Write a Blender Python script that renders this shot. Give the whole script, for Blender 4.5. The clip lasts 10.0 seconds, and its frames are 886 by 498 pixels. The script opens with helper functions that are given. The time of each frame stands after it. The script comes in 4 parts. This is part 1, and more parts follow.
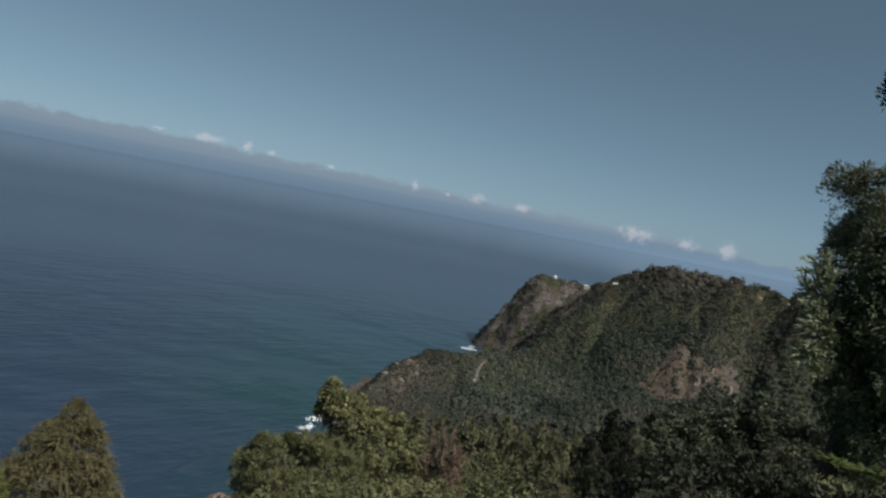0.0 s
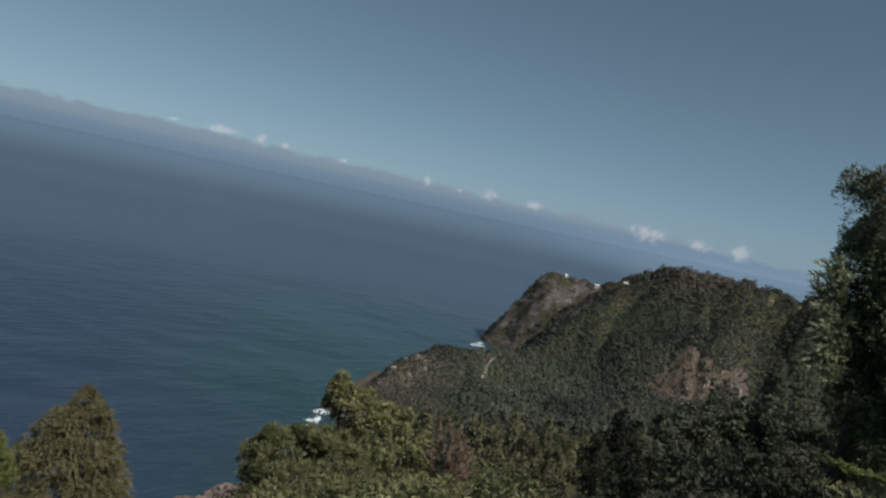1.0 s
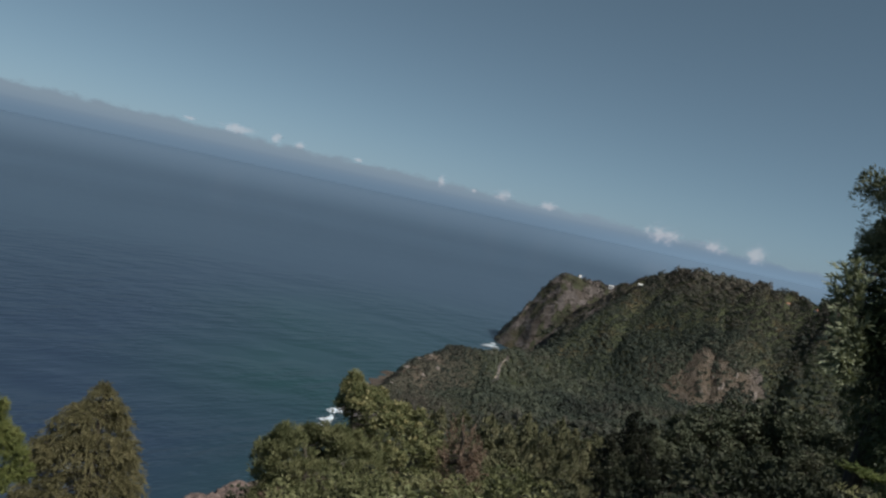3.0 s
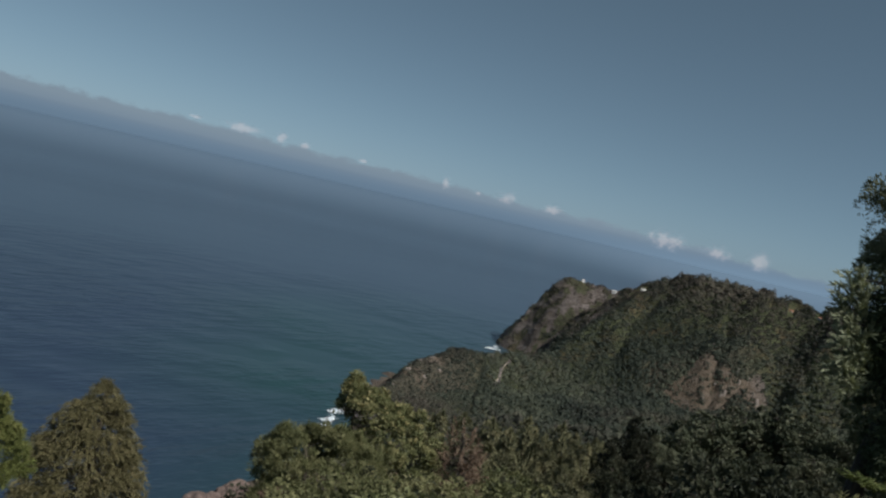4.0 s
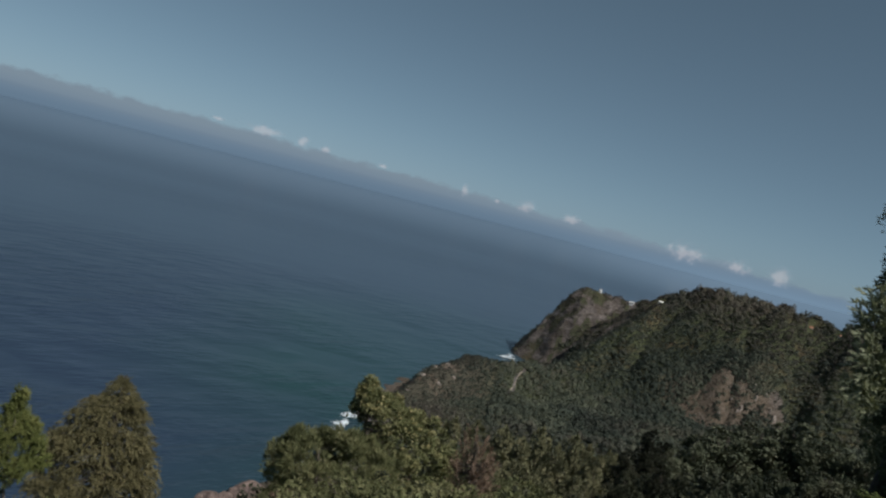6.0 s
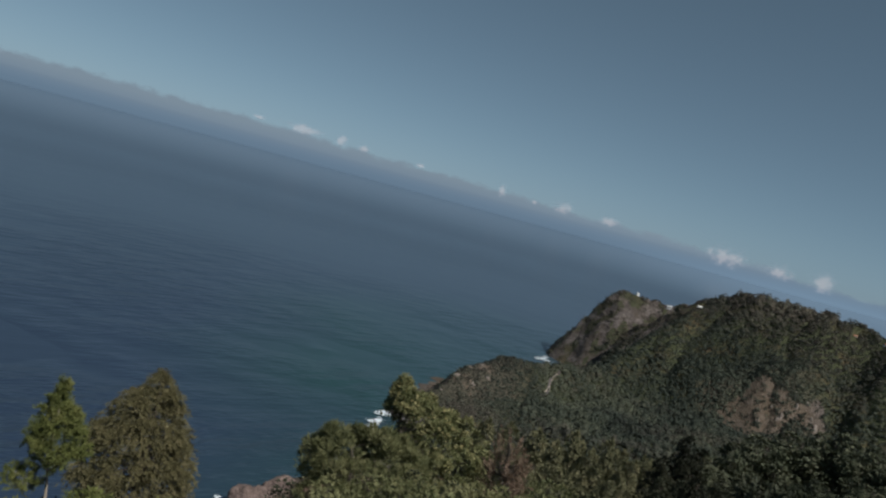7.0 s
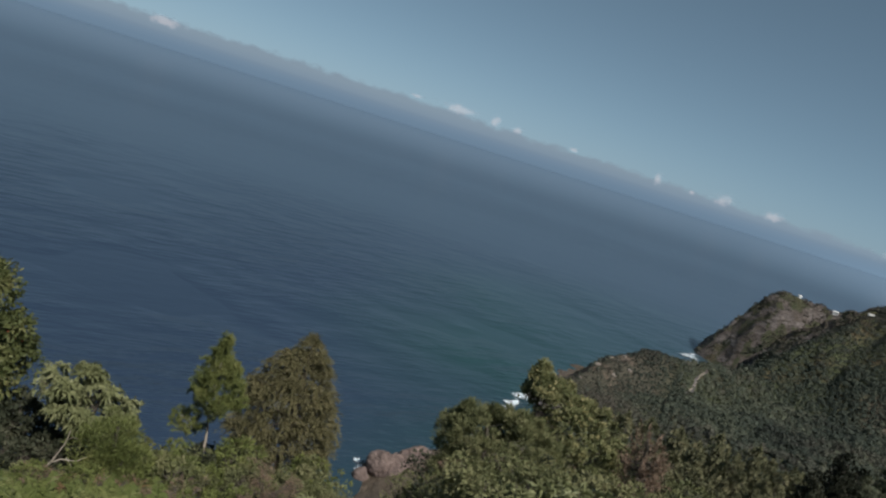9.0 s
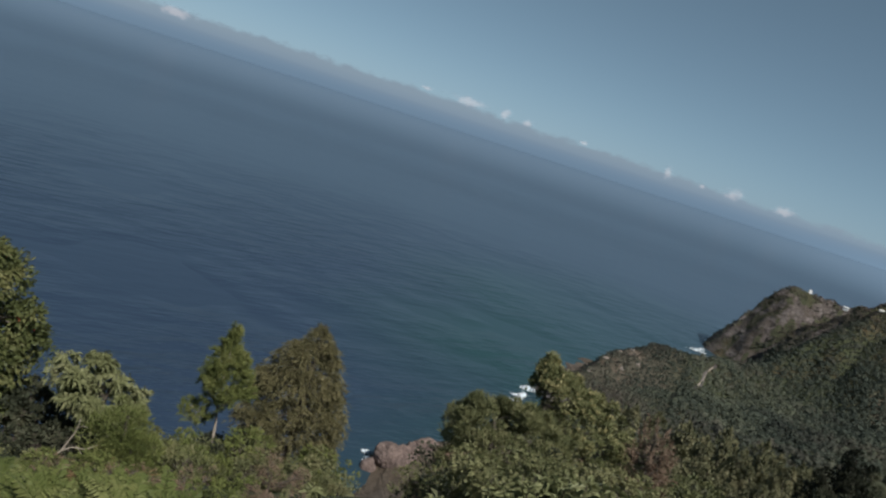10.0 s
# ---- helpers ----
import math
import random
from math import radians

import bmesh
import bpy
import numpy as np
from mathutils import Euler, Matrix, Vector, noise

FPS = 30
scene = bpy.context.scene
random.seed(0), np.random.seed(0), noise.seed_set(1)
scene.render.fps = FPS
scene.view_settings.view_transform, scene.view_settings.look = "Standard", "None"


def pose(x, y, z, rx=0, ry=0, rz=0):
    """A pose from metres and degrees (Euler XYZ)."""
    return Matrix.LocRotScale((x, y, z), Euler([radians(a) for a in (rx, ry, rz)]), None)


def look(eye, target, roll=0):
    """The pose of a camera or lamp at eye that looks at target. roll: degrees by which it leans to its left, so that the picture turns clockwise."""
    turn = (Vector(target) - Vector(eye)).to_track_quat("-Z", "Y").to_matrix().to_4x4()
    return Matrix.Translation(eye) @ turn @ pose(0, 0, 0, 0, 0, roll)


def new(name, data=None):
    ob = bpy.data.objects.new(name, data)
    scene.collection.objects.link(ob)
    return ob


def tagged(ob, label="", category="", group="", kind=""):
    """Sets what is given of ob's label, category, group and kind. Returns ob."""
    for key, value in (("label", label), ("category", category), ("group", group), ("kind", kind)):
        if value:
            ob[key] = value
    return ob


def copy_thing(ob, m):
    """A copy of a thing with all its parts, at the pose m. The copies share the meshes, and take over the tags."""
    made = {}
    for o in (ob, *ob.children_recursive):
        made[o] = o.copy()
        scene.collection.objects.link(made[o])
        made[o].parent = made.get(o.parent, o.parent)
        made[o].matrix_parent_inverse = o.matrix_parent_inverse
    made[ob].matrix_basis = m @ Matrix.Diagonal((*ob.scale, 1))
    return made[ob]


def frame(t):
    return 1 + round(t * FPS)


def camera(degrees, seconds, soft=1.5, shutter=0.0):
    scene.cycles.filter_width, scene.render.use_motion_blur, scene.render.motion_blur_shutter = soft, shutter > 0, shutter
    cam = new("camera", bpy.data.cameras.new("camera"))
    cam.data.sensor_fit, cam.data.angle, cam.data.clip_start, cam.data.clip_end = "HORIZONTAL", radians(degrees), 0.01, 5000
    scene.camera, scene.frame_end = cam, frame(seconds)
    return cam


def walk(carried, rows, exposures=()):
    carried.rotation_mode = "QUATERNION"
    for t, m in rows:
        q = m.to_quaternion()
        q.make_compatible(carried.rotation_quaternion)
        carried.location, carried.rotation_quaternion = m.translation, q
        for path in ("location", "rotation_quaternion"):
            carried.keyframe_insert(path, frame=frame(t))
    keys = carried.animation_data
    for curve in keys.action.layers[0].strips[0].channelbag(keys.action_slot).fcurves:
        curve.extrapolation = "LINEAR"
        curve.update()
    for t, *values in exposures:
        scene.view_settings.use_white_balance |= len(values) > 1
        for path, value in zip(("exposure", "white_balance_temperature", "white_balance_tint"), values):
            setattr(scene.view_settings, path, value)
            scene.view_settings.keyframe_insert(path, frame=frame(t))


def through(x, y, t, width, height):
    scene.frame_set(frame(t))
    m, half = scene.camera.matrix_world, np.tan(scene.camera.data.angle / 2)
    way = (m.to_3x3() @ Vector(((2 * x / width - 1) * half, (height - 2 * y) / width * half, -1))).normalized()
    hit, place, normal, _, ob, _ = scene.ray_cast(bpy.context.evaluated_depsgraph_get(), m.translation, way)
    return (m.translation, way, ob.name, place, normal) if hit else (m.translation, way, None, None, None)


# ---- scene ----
EYE = 150.0  # the viewer's eye over the sea, in metres
cam = camera(59.97, 10.0, soft=2.3)
PATH = [
    (0, pose(0, 0, EYE, 87.349, 0, 0.000) @ pose(0, 0, 0, 0, 0, 10.900)),
    (0.5, pose(0, 0, EYE, 87.116, 0, 0.172) @ pose(0, 0, 0, 0, 0, 11.380)),
    (1, pose(0, 0, EYE, 86.884, 0, 0.740) @ pose(0, 0, 0, 0, 0, 12.038)),
    (1.5, pose(0, 0, EYE, 86.676, 0, 1.307) @ pose(0, 0, 0, 0, 0, 12.092)),
    (2, pose(0, 0, EYE, 86.577, 0, 1.594) @ pose(0, 0, 0, 0, 0, 12.014)),
    (2.5, pose(0, 0, EYE, 86.622, 0, 1.638) @ pose(0, 0, 0, 0, 0, 12.031)),
    (4, pose(0, 0, EYE, 86.777, 0, 2.027) @ pose(0, 0, 0, 0, 0, 13.168)),
    (4.5, pose(0, 0, EYE, 86.847, 0, 2.274) @ pose(0, 0, 0, 0, 0, 13.188)),
    (5, pose(0, 0, EYE, 86.926, 0, 2.477) @ pose(0, 0, 0, 0, 0, 13.461)),
    (6.5, pose(0, 0, EYE, 86.843, 0, 4.050) @ pose(0, 0, 0, 0, 0, 15.207)),
    (7, pose(0, 0, EYE, 86.258, 0, 6.031) @ pose(0, 0, 0, 0, 0, 15.287)),
    (7.5, pose(0, 0, EYE, 84.744, 0, 10.209) @ pose(0, 0, 0, 0, 0, 15.642)),
    (8, pose(0, 0, EYE, 83.609, 0, 12.894) @ pose(0, 0, 0, 0, 0, 16.723)),
    (8.5, pose(0, 0, EYE, 82.358, 0, 15.850) @ pose(0, 0, 0, 0, 0, 17.510)),
    (9, pose(0, 0, EYE, 81.882, 0, 16.171) @ pose(0, 0, 0, 0, 0, 17.751)),
    (9.5, pose(0, 0, EYE, 81.476, 0, 16.472) @ pose(0, 0, 0, 0, 0, 17.726)),
    (10, pose(0, 0, EYE, 81.145, 0, 16.627) @ pose(0, 0, 0, 0, 0, 18.085)),
]
walk(cam, PATH, exposures=[(0, 0.08, 5800, 9), (1, 0.07, 5800, 9), (2.5, 0.06, 5800, 9), (4.5, -0.04, 5800, 9), (7, -0.08, 5800, 9), (7.6, -0.07, 5800, 9), (8.5, 0.07, 5800, 9), (10, 0.19, 5800, 9)])

# ---- light ----
SUN_AZ, SUN_EL = 133.0, 46.0  # degrees to the right of the first view, and over the sea
world = bpy.data.worlds.new("sky")
scene.world = world
world.use_nodes = True
wn = world.node_tree.nodes
sky = wn.new("ShaderNodeTexSky")
sky.sky_type = "NISHITA"
sky.sun_disc = False
sky.sun_elevation = radians(SUN_EL)
sky.sun_rotation = radians(SUN_AZ)
sky.altitude = 150
sky.air_density, sky.dust_density, sky.ozone_density = 0.9, 0.3, 1.6
wn["Background"].inputs["Strength"].default_value = 0.0555
# thin salt haze: the clear sky's colour drawn towards a pale grey-blue of the same brightness
wl = world.node_tree.links
grey = wn.new("ShaderNodeRGBToBW")
tone = wn.new("ShaderNodeVectorMath")
tone.operation = "SCALE"
tone.inputs[0].default_value = (0.70, 1.0, 1.165)
mist = wn.new("ShaderNodeMix")
mist.data_type = "RGBA"
mist.inputs[0].default_value = 0.78
wl.new(sky.outputs[0], grey.inputs[0])
even = wn.new("ShaderNodeMath")
even.operation = "POWER"
even.inputs[1].default_value = 0.72
lift = wn.new("ShaderNodeMath")
lift.operation = "MULTIPLY"
lift.inputs[1].default_value = 1.36
wl.new(grey.outputs[0], even.inputs[0])
wl.new(even.outputs[0], lift.inputs[0])
wl.new(lift.outputs[0], tone.inputs["Scale"])
wl.new(sky.outputs[0], mist.inputs[6])
wl.new(tone.outputs[0], mist.inputs[7])
wl.new(mist.outputs[2], wn["Background"].inputs["Color"])
sun = new("sun", bpy.data.lights.new("sun", "SUN"))
sun.data.energy, sun.data.angle, sun.data.color = 4.35, radians(0.53), (1.0, 0.905, 0.78)
# bearings and heights in radians
sa, se = radians(SUN_AZ), radians(SUN_EL)
sun_way = Vector((math.sin(sa) * math.cos(se), math.cos(sa) * math.cos(se), math.sin(se)))
sun.matrix_world = look(sun_way * 300 + Vector((0, 0, 150)), (0, 0, 150))


# ---- materials ----
def material(name):
    m = bpy.data.materials.new(name)
    m.use_nodes = True
    nt = m.node_tree
    return m, nt, nt.nodes["Principled BSDF"]


def node(nt, kind, **sets):
    n = nt.nodes.new(kind)
    for k, v in sets.items():
        n.inputs[k.replace("_", " ")].default_value = v
    return n


def ramp(nt, fac, *stops):
    r = nt.nodes.new("ShaderNodeValToRGB")
    e = r.color_ramp.elements
    while len(e) < len(stops):
        e.new(0.5)
    for el, (p, c) in zip(e, stops):
        el.position = p
        el.color = (*c, 1) if len(c) == 3 else (c[0], c[0], c[0], 1)
    nt.links.new(fac, r.inputs[0])
    return r.outputs[0]


def mixc(nt, fac, a, b, kind="MIX"):
    m = nt.nodes.new("ShaderNodeMix")
    m.data_type, m.blend_type = "RGBA", kind
    for sock, v in ((m.inputs[0], fac), (m.inputs[6], a), (m.inputs[7], b)):
        if isinstance(v, bpy.types.NodeSocket):
            nt.links.new(v, sock)
        else:
            sock.default_value = v if isinstance(v, (int, float)) else (*v, 1)
    return m.outputs[2]


def calc(nt, op, a, b=0.0, c=0.0):
    m = nt.nodes.new("ShaderNodeMath")
    m.operation = op
    for sock, v in zip(m.inputs, (a, b, c)):
        if isinstance(v, bpy.types.NodeSocket):
            nt.links.new(v, sock)
        else:
            sock.default_value = v
    return m.outputs[0]


def noise_fac(nt, scale, detail=4, rough=0.55, stretch=None):
    geo = nt.nodes.new("ShaderNodeNewGeometry")
    n = node(nt, "ShaderNodeTexNoise", Scale=scale, Detail=detail, Roughness=rough)
    src = geo.outputs["Position"]
    if stretch:
        mp = nt.nodes.new("ShaderNodeMapping")
        mp.vector_type = "TEXTURE"
        mp.inputs["Scale"].default_value = [1 / k for k in stretch[0]]
        mp.inputs["Rotation"].default_value = (0, 0, radians(stretch[1]))
        nt.links.new(src, mp.inputs[0])
        src = mp.outputs[0]
    nt.links.new(src, n.inputs["Vector"])
    return n.outputs["Fac"]


def foliage(name, dark, mid, light, through=0.3, clump=1.5, gloss=0.5):
    """Leaves: each leaf a little different, with broader drifts of tone from branch to branch."""
    m, nt, b = material(name)
    geo = nt.nodes.new("ShaderNodeNewGeometry")
    isl = geo.outputs["Random Per Island"]
    big = noise_fac(nt, 1 / clump, 3)
    v = calc(nt, "ADD", calc(nt, "MULTIPLY", isl, 0.2), calc(nt, "MULTIPLY", calc(nt, "SUBTRACT", big, 0.2), 1.35))
    col = mixc(nt, 1.0, ramp(nt, v, (0.1, dark), (0.5, mid), (0.95, light)), (1.02, 1.04, 1.05), "MULTIPLY")
    nt.links.new(col, b.inputs["Base Color"])
    b.inputs["Roughness"].default_value = gloss
    b.inputs["Specular IOR Level"].default_value = 0.1
    t = nt.nodes.new("ShaderNodeBsdfTranslucent")
    nt.links.new(mixc(nt, 1.0, col, (1.0, 1.0, 0.6), "MULTIPLY"), t.inputs[0])
    mx = nt.nodes.new("ShaderNodeMixShader")
    mx.inputs[0].default_value = through
    nt.links.new(b.outputs[0], mx.inputs[1])
    nt.links.new(t.outputs[0], mx.inputs[2])
    nt.links.new(mx.outputs[0], nt.nodes["Material Output"].inputs[0])
    return m


def bark_material(name, a, b_):
    m, nt, b = material(name)
    f = noise_fac(nt, 6.0, 5, 0.6, ((3, 3, 0.5), 0))
    nt.links.new(ramp(nt, f, (0.3, a), (0.7, b_)), b.inputs["Base Color"])
    b.inputs["Roughness"].default_value = 0.9
    bp = node(nt, "ShaderNodeBump", Strength=0.5, Distance=0.03)
    nt.links.new(f, bp.inputs["Height"])
    nt.links.new(bp.outputs[0], b.inputs["Normal"])
    return m


def ground_material():
    m, nt, b = material("hillside")
    n1 = noise_fac(nt, 0.035, 6, 0.6)
    n2 = noise_fac(nt, 0.5, 5, 0.65)
    n3 = noise_fac(nt, 0.06, 6, 0.65, ((1, 1, 3), 0))
    soil = mixc(nt, n2, (0.06, 0.045, 0.026), (0.14, 0.10, 0.058))
    grass = mixc(nt, n2, (0.034, 0.042, 0.022), (0.085, 0.09, 0.045))
    low = ramp(nt, n1, (0.5, (0, 0, 0)), (0.72, (1, 1, 1)))
    turf = mixc(nt, low, grass, soil)
    rock = ramp(nt, calc(nt, "ADD", calc(nt, "MULTIPLY", n3, 0.6), calc(nt, "MULTIPLY", n2, 0.4)),
                (0.40, (0.036, 0.031, 0.031)), (0.5, (0.100, 0.088, 0.085)), (0.61, (0.215, 0.19, 0.182)))
    at = nt.nodes.new("ShaderNodeAttribute")
    at.attribute_name = "bare"
    k = calc(nt, "ADD", at.outputs["Fac"], calc(nt, "MULTIPLY", calc(nt, "SUBTRACT", n2, 0.5), 0.9))
    kr = ramp(nt, k, (0.38, (0, 0, 0)), (0.62, (1, 1, 1)))
    earth = mixc(nt, ramp(nt, noise_fac(nt, 0.06, 4, 0.6), (0.46, (0, 0, 0)), (0.64, (0.6, 0.6, 0.6))), rock, mixc(nt, n2, (0.055, 0.045, 0.035), (0.125, 0.102, 0.080)))
    so = nt.nodes.new("ShaderNodeAttribute")
    so.attribute_name = "soil"
    earth = mixc(nt, calc(nt, "MULTIPLY", so.outputs["Fac"], 0.75), earth, mixc(nt, n2, (0.072, 0.056, 0.037), (0.175, 0.132, 0.088)))
    turf = mixc(nt, calc(nt, "MULTIPLY", so.outputs["Fac"], 0.8), turf, mixc(nt, n2, (0.045, 0.041, 0.032), (0.115, 0.1, 0.078)))
    nt.links.new(mixc(nt, kr, turf, earth), b.inputs["Base Color"])
    b.inputs["Roughness"].default_value = 0.95
    b.inputs["Specular IOR Level"].default_value = 0.15
    bp = node(nt, "ShaderNodeBump", Strength=1.0, Distance=2.0)
    nt.links.new(calc(nt, "ADD", n2, n3), bp.inputs["Height"])
    nt.links.new(bp.outputs[0], b.inputs["Normal"])
    return m


def sea_material():
    m, nt, b = material("sea_water")
    at = nt.nodes.new("ShaderNodeAttribute")
    at.attribute_name = "depth"
    n1 = noise_fac(nt, 0.004, 4, 0.5)
    d = calc(nt, "ADD", at.outputs["Fac"], calc(nt, "MULTIPLY", calc(nt, "SUBTRACT", n1, 0.5), 0.35))
    col = ramp(nt, d, (0.0, (0.021, 0.053, 0.057)), (0.12, (0.023, 0.047, 0.061)), (0.34, (0.025, 0.041, 0.070)))
    # sky mirrored by the far water, put into its base colour
    far_pale = nt.nodes.new("ShaderNodeAttribute")
    far_pale.attribute_name = "swell"
    col = mixc(nt, far_pale.outputs["Fac"], (0.043, 0.066, 0.097), col)
    nt.links.new(col, b.inputs["Base Color"])
    b.inputs["Roughness"].default_value = 0.32
    b.inputs["IOR"].default_value = 1.33
    w1 = noise_fac(nt, 0.15, 3, 0.6, ((0.6, 1.0, 1), 46))
    w2 = noise_fac(nt, 0.058, 3, 0.55, ((0.45, 1.0, 1), 50))
    w3 = noise_fac(nt, 0.35, 3, 0.6, ((0.5, 1.0, 1), 30))
    h = calc(nt, "ADD", calc(nt, "MULTIPLY", w2, 10.0), calc(nt, "ADD", calc(nt, "MULTIPLY", w1, 1.5), calc(nt, "MULTIPLY", w3, 0.3)))
    sw = nt.nodes.new("ShaderNodeAttribute")
    sw.attribute_name = "swell"
    h = calc(nt, "MULTIPLY", h, sw.outputs["Fac"])
    gust = noise_fac(nt, 0.0035, 3, 0.6)
    h = calc(nt, "MULTIPLY", h, ramp(nt, gust, (0.40, (0.05, 0.05, 0.05)), (0.5, (0.6, 0.6, 0.6)), (0.62, (1.4, 1.4, 1.4))))
    bp = node(nt, "ShaderNodeBump", Strength=1.0, Distance=1.0)
    nt.links.new(h, bp.inputs["Height"])
    nt.links.new(bp.outputs[0], b.inputs["Normal"])
    return m


def plain(name, col, rough=0.8, vary=0.15, scale=0.6):
    m, nt, b = material(name)
    f = noise_fac(nt, scale, 5, 0.6)
    nt.links.new(mixc(nt, f, tuple(c * (1 - vary) for c in col), tuple(min(1, c * (1 + vary)) for c in col)), b.inputs["Base Color"])
    b.inputs["Roughness"].default_value = rough
    return m


M_GROUND, M_SEA = ground_material(), sea_material()
def woodland_material():
    """Far tree crowns: every crown has its own tone and kind, and every clump of leaves differs a little."""
    m, nt, b = material("hazed_woodland_leaves")
    isl = nt.nodes.new("ShaderNodeNewGeometry").outputs["Random Per Island"]
    tone, kind = nt.nodes.new("ShaderNodeAttribute"), nt.nodes.new("ShaderNodeAttribute")
    tone.attribute_name, kind.attribute_name = "tone", "kind"
    v = calc(nt, "ADD", calc(nt, "MULTIPLY", isl, 0.14), calc(nt, "MULTIPLY", tone.outputs["Fac"], 0.84))
    # distance haze is put into these colours: greyer, bluer, with lifted darks
    green = ramp(nt, v, (0.05, (0.043, 0.053, 0.044)), (0.5, (0.082, 0.095, 0.072)), (0.95, (0.140, 0.150, 0.100)))
    olive = ramp(nt, v, (0.05, (0.062, 0.054, 0.047)), (0.5, (0.115, 0.099, 0.080)), (0.95, (0.180, 0.156, 0.120)))
    col = mixc(nt, kind.outputs["Fac"], green, olive)
    nt.links.new(col, b.inputs["Base Color"])
    b.inputs["Roughness"].default_value = 0.9
    b.inputs["Specular IOR Level"].default_value = 0.1
    t = nt.nodes.new("ShaderNodeBsdfTranslucent")
    nt.links.new(col, t.inputs[0])
    mx = nt.nodes.new("ShaderNodeMixShader")
    mx.inputs[0].default_value = 0.3
    nt.links.new(b.outputs[0], mx.inputs[1])
    nt.links.new(t.outputs[0], mx.inputs[2])
    nt.links.new(mx.outputs[0], nt.nodes["Material Output"].inputs[0])
    return m


M_WOOD_FAR = woodland_material()
M_FOAM = plain("sea_foam", (0.75, 0.8, 0.82), 0.9, 0.1, 0.2)
M_BARK = bark_material("bark", (0.035, 0.028, 0.02), (0.11, 0.09, 0.07))
M_DARKBARK = bark_material("dark_bark", (0.012, 0.010, 0.008), (0.04, 0.034, 0.027))
M_PALEBARK = bark_material("pale_bark", (0.22, 0.18, 0.14), (0.45, 0.39, 0.31))
M_WHITE = plain("white_paint", (0.8, 0.79, 0.76), 0.6, 0.06, 0.3)
M_ROOF = plain("pale_metal_roof", (0.62, 0.6, 0.57), 0.5, 0.1, 0.3)


# ---- ground form ----
def lattice(ix, iy, seed):
    h = (ix * 374761393 + iy * 668265263 + seed * 2147483647 + 1013904223) & 0xFFFFFFFF
    h = ((h ^ (h >> 13)) * 1274126177) & 0xFFFFFFFF
    return ((h ^ (h >> 16)) & 0xFFFF) / 65535.0


def smooth_noise(x, y, seed=0):
    ix, iy = np.floor(x).astype(np.int64), np.floor(y).astype(np.int64)
    fx, fy = x - ix, y - iy
    fx, fy = fx * fx * (3 - 2 * fx), fy * fy * (3 - 2 * fy)
    a = lattice(ix, iy, seed) * (1 - fx) + lattice(ix + 1, iy, seed) * fx
    b = lattice(ix, iy + 1, seed) * (1 - fx) + lattice(ix + 1, iy + 1, seed) * fx
    return (a * (1 - fy) + b * fy) * 2 - 1


def fractal(x, y, size, octaves=4, seed=0):
    out, amp = 0.0, 1.0
    for k in range(octaves):
        out = out + amp * smooth_noise(x / size + 17.3 * k, y / size - 9.1 * k, seed + k)
        size, amp = size * 0.5, amp * 0.5
    return out


def polar(az, r):
    return r * math.sin(radians(az)), r * math.cos(radians(az))


def crest(*rows):
    """A crest line from rows of bearing, distance, and the slope at which the eye sees it (degrees)."""
    return [(*polar(a, r), EYE + r * math.tan(radians(e))) for a, r, e in rows]


FOOT = crest((11.0, 925, -5.6), (9.6, 900, -6.9), (8.3, 880, -8.35), (7.2, 862, -9.0), (5.9, 850, -9.75))
# the far headland with the plateau behind it, the wooded spur with its knoll, and the near shoulder
HEAD = crest((3.65, 944, -9.3), (4.05, 946, -8.3), (4.7, 950, -6.85), (5.5, 955, -5.55), (6.3, 960, -4.4), (6.95, 963, -3.5), (7.5, 966, -2.95), (8.3, 972, -2.8),
             (9.6, 985, -3.0), (11.2, 985, -2.95), (12.6, 972, -2.6), (14.6, 940, -1.5))
HILL = crest((14.5, 918, -1.75), (15.2, 916, -1.4), (16.0, 912, -1.2), (17.4, 905, -0.9), (21.0, 885, -0.75), (23.0, 880, -0.95), (24.6, 880, -0.95), (27.0, 880, -0.58), (36.0, 860, 0.5),
             (55.0, 760, 2.0), (80.0, 620, 4.0))
SPUR = crest((14.6, 940, -1.6), (12.9, 880, -2.75), (12.0, 855, -3.7), (11.2, 835, -4.7), (9.4, 800, -6.8), (7.9, 765, -8.85), (6.3, 730, -9.65), (4.6, 696, -9.75),
             (2.2, 660, -9.85), (0.4, 640, -9.8), (-1.8, 605, -11.7), (-3.5, 560, -13.9), (-5.1, 528, -15.4), (-6.1, 514, -16.4))
NEAR = [(-30, -260, 190), (-8, -60, 163), (0, 0, 148.3), (22, 36, 141.5), (60, 90, 126), (120, 170, 104), (190, 260, 78), (230, 330, 52)]
ROCK = [(-40, 318, 36), (-58, 322, 20), (-73, 322, 11), (-80, 315, 7), (-86, 310, 4), (-92, 304, 0)]
LEDGE = [(-36, 225, 18), (-57, 262, 12), (-70, 292, 6), (-80, 306, 3)]
VALE = [(2, 452, 20), (20, 450, 27), (60, 450, 36), (150, 450, 44), (260, 460, 55), (300, 300, 70)]
FLOOR = [(34, 545, 14), (60, 590, 17), (140, 610, 19), (230, 610, 24), (310, 600, 45), (400, 560, 80)]
BACK = [(80, -160, 165), (260, -80, 150), (420, 60, 140), (580, 250, 160)]


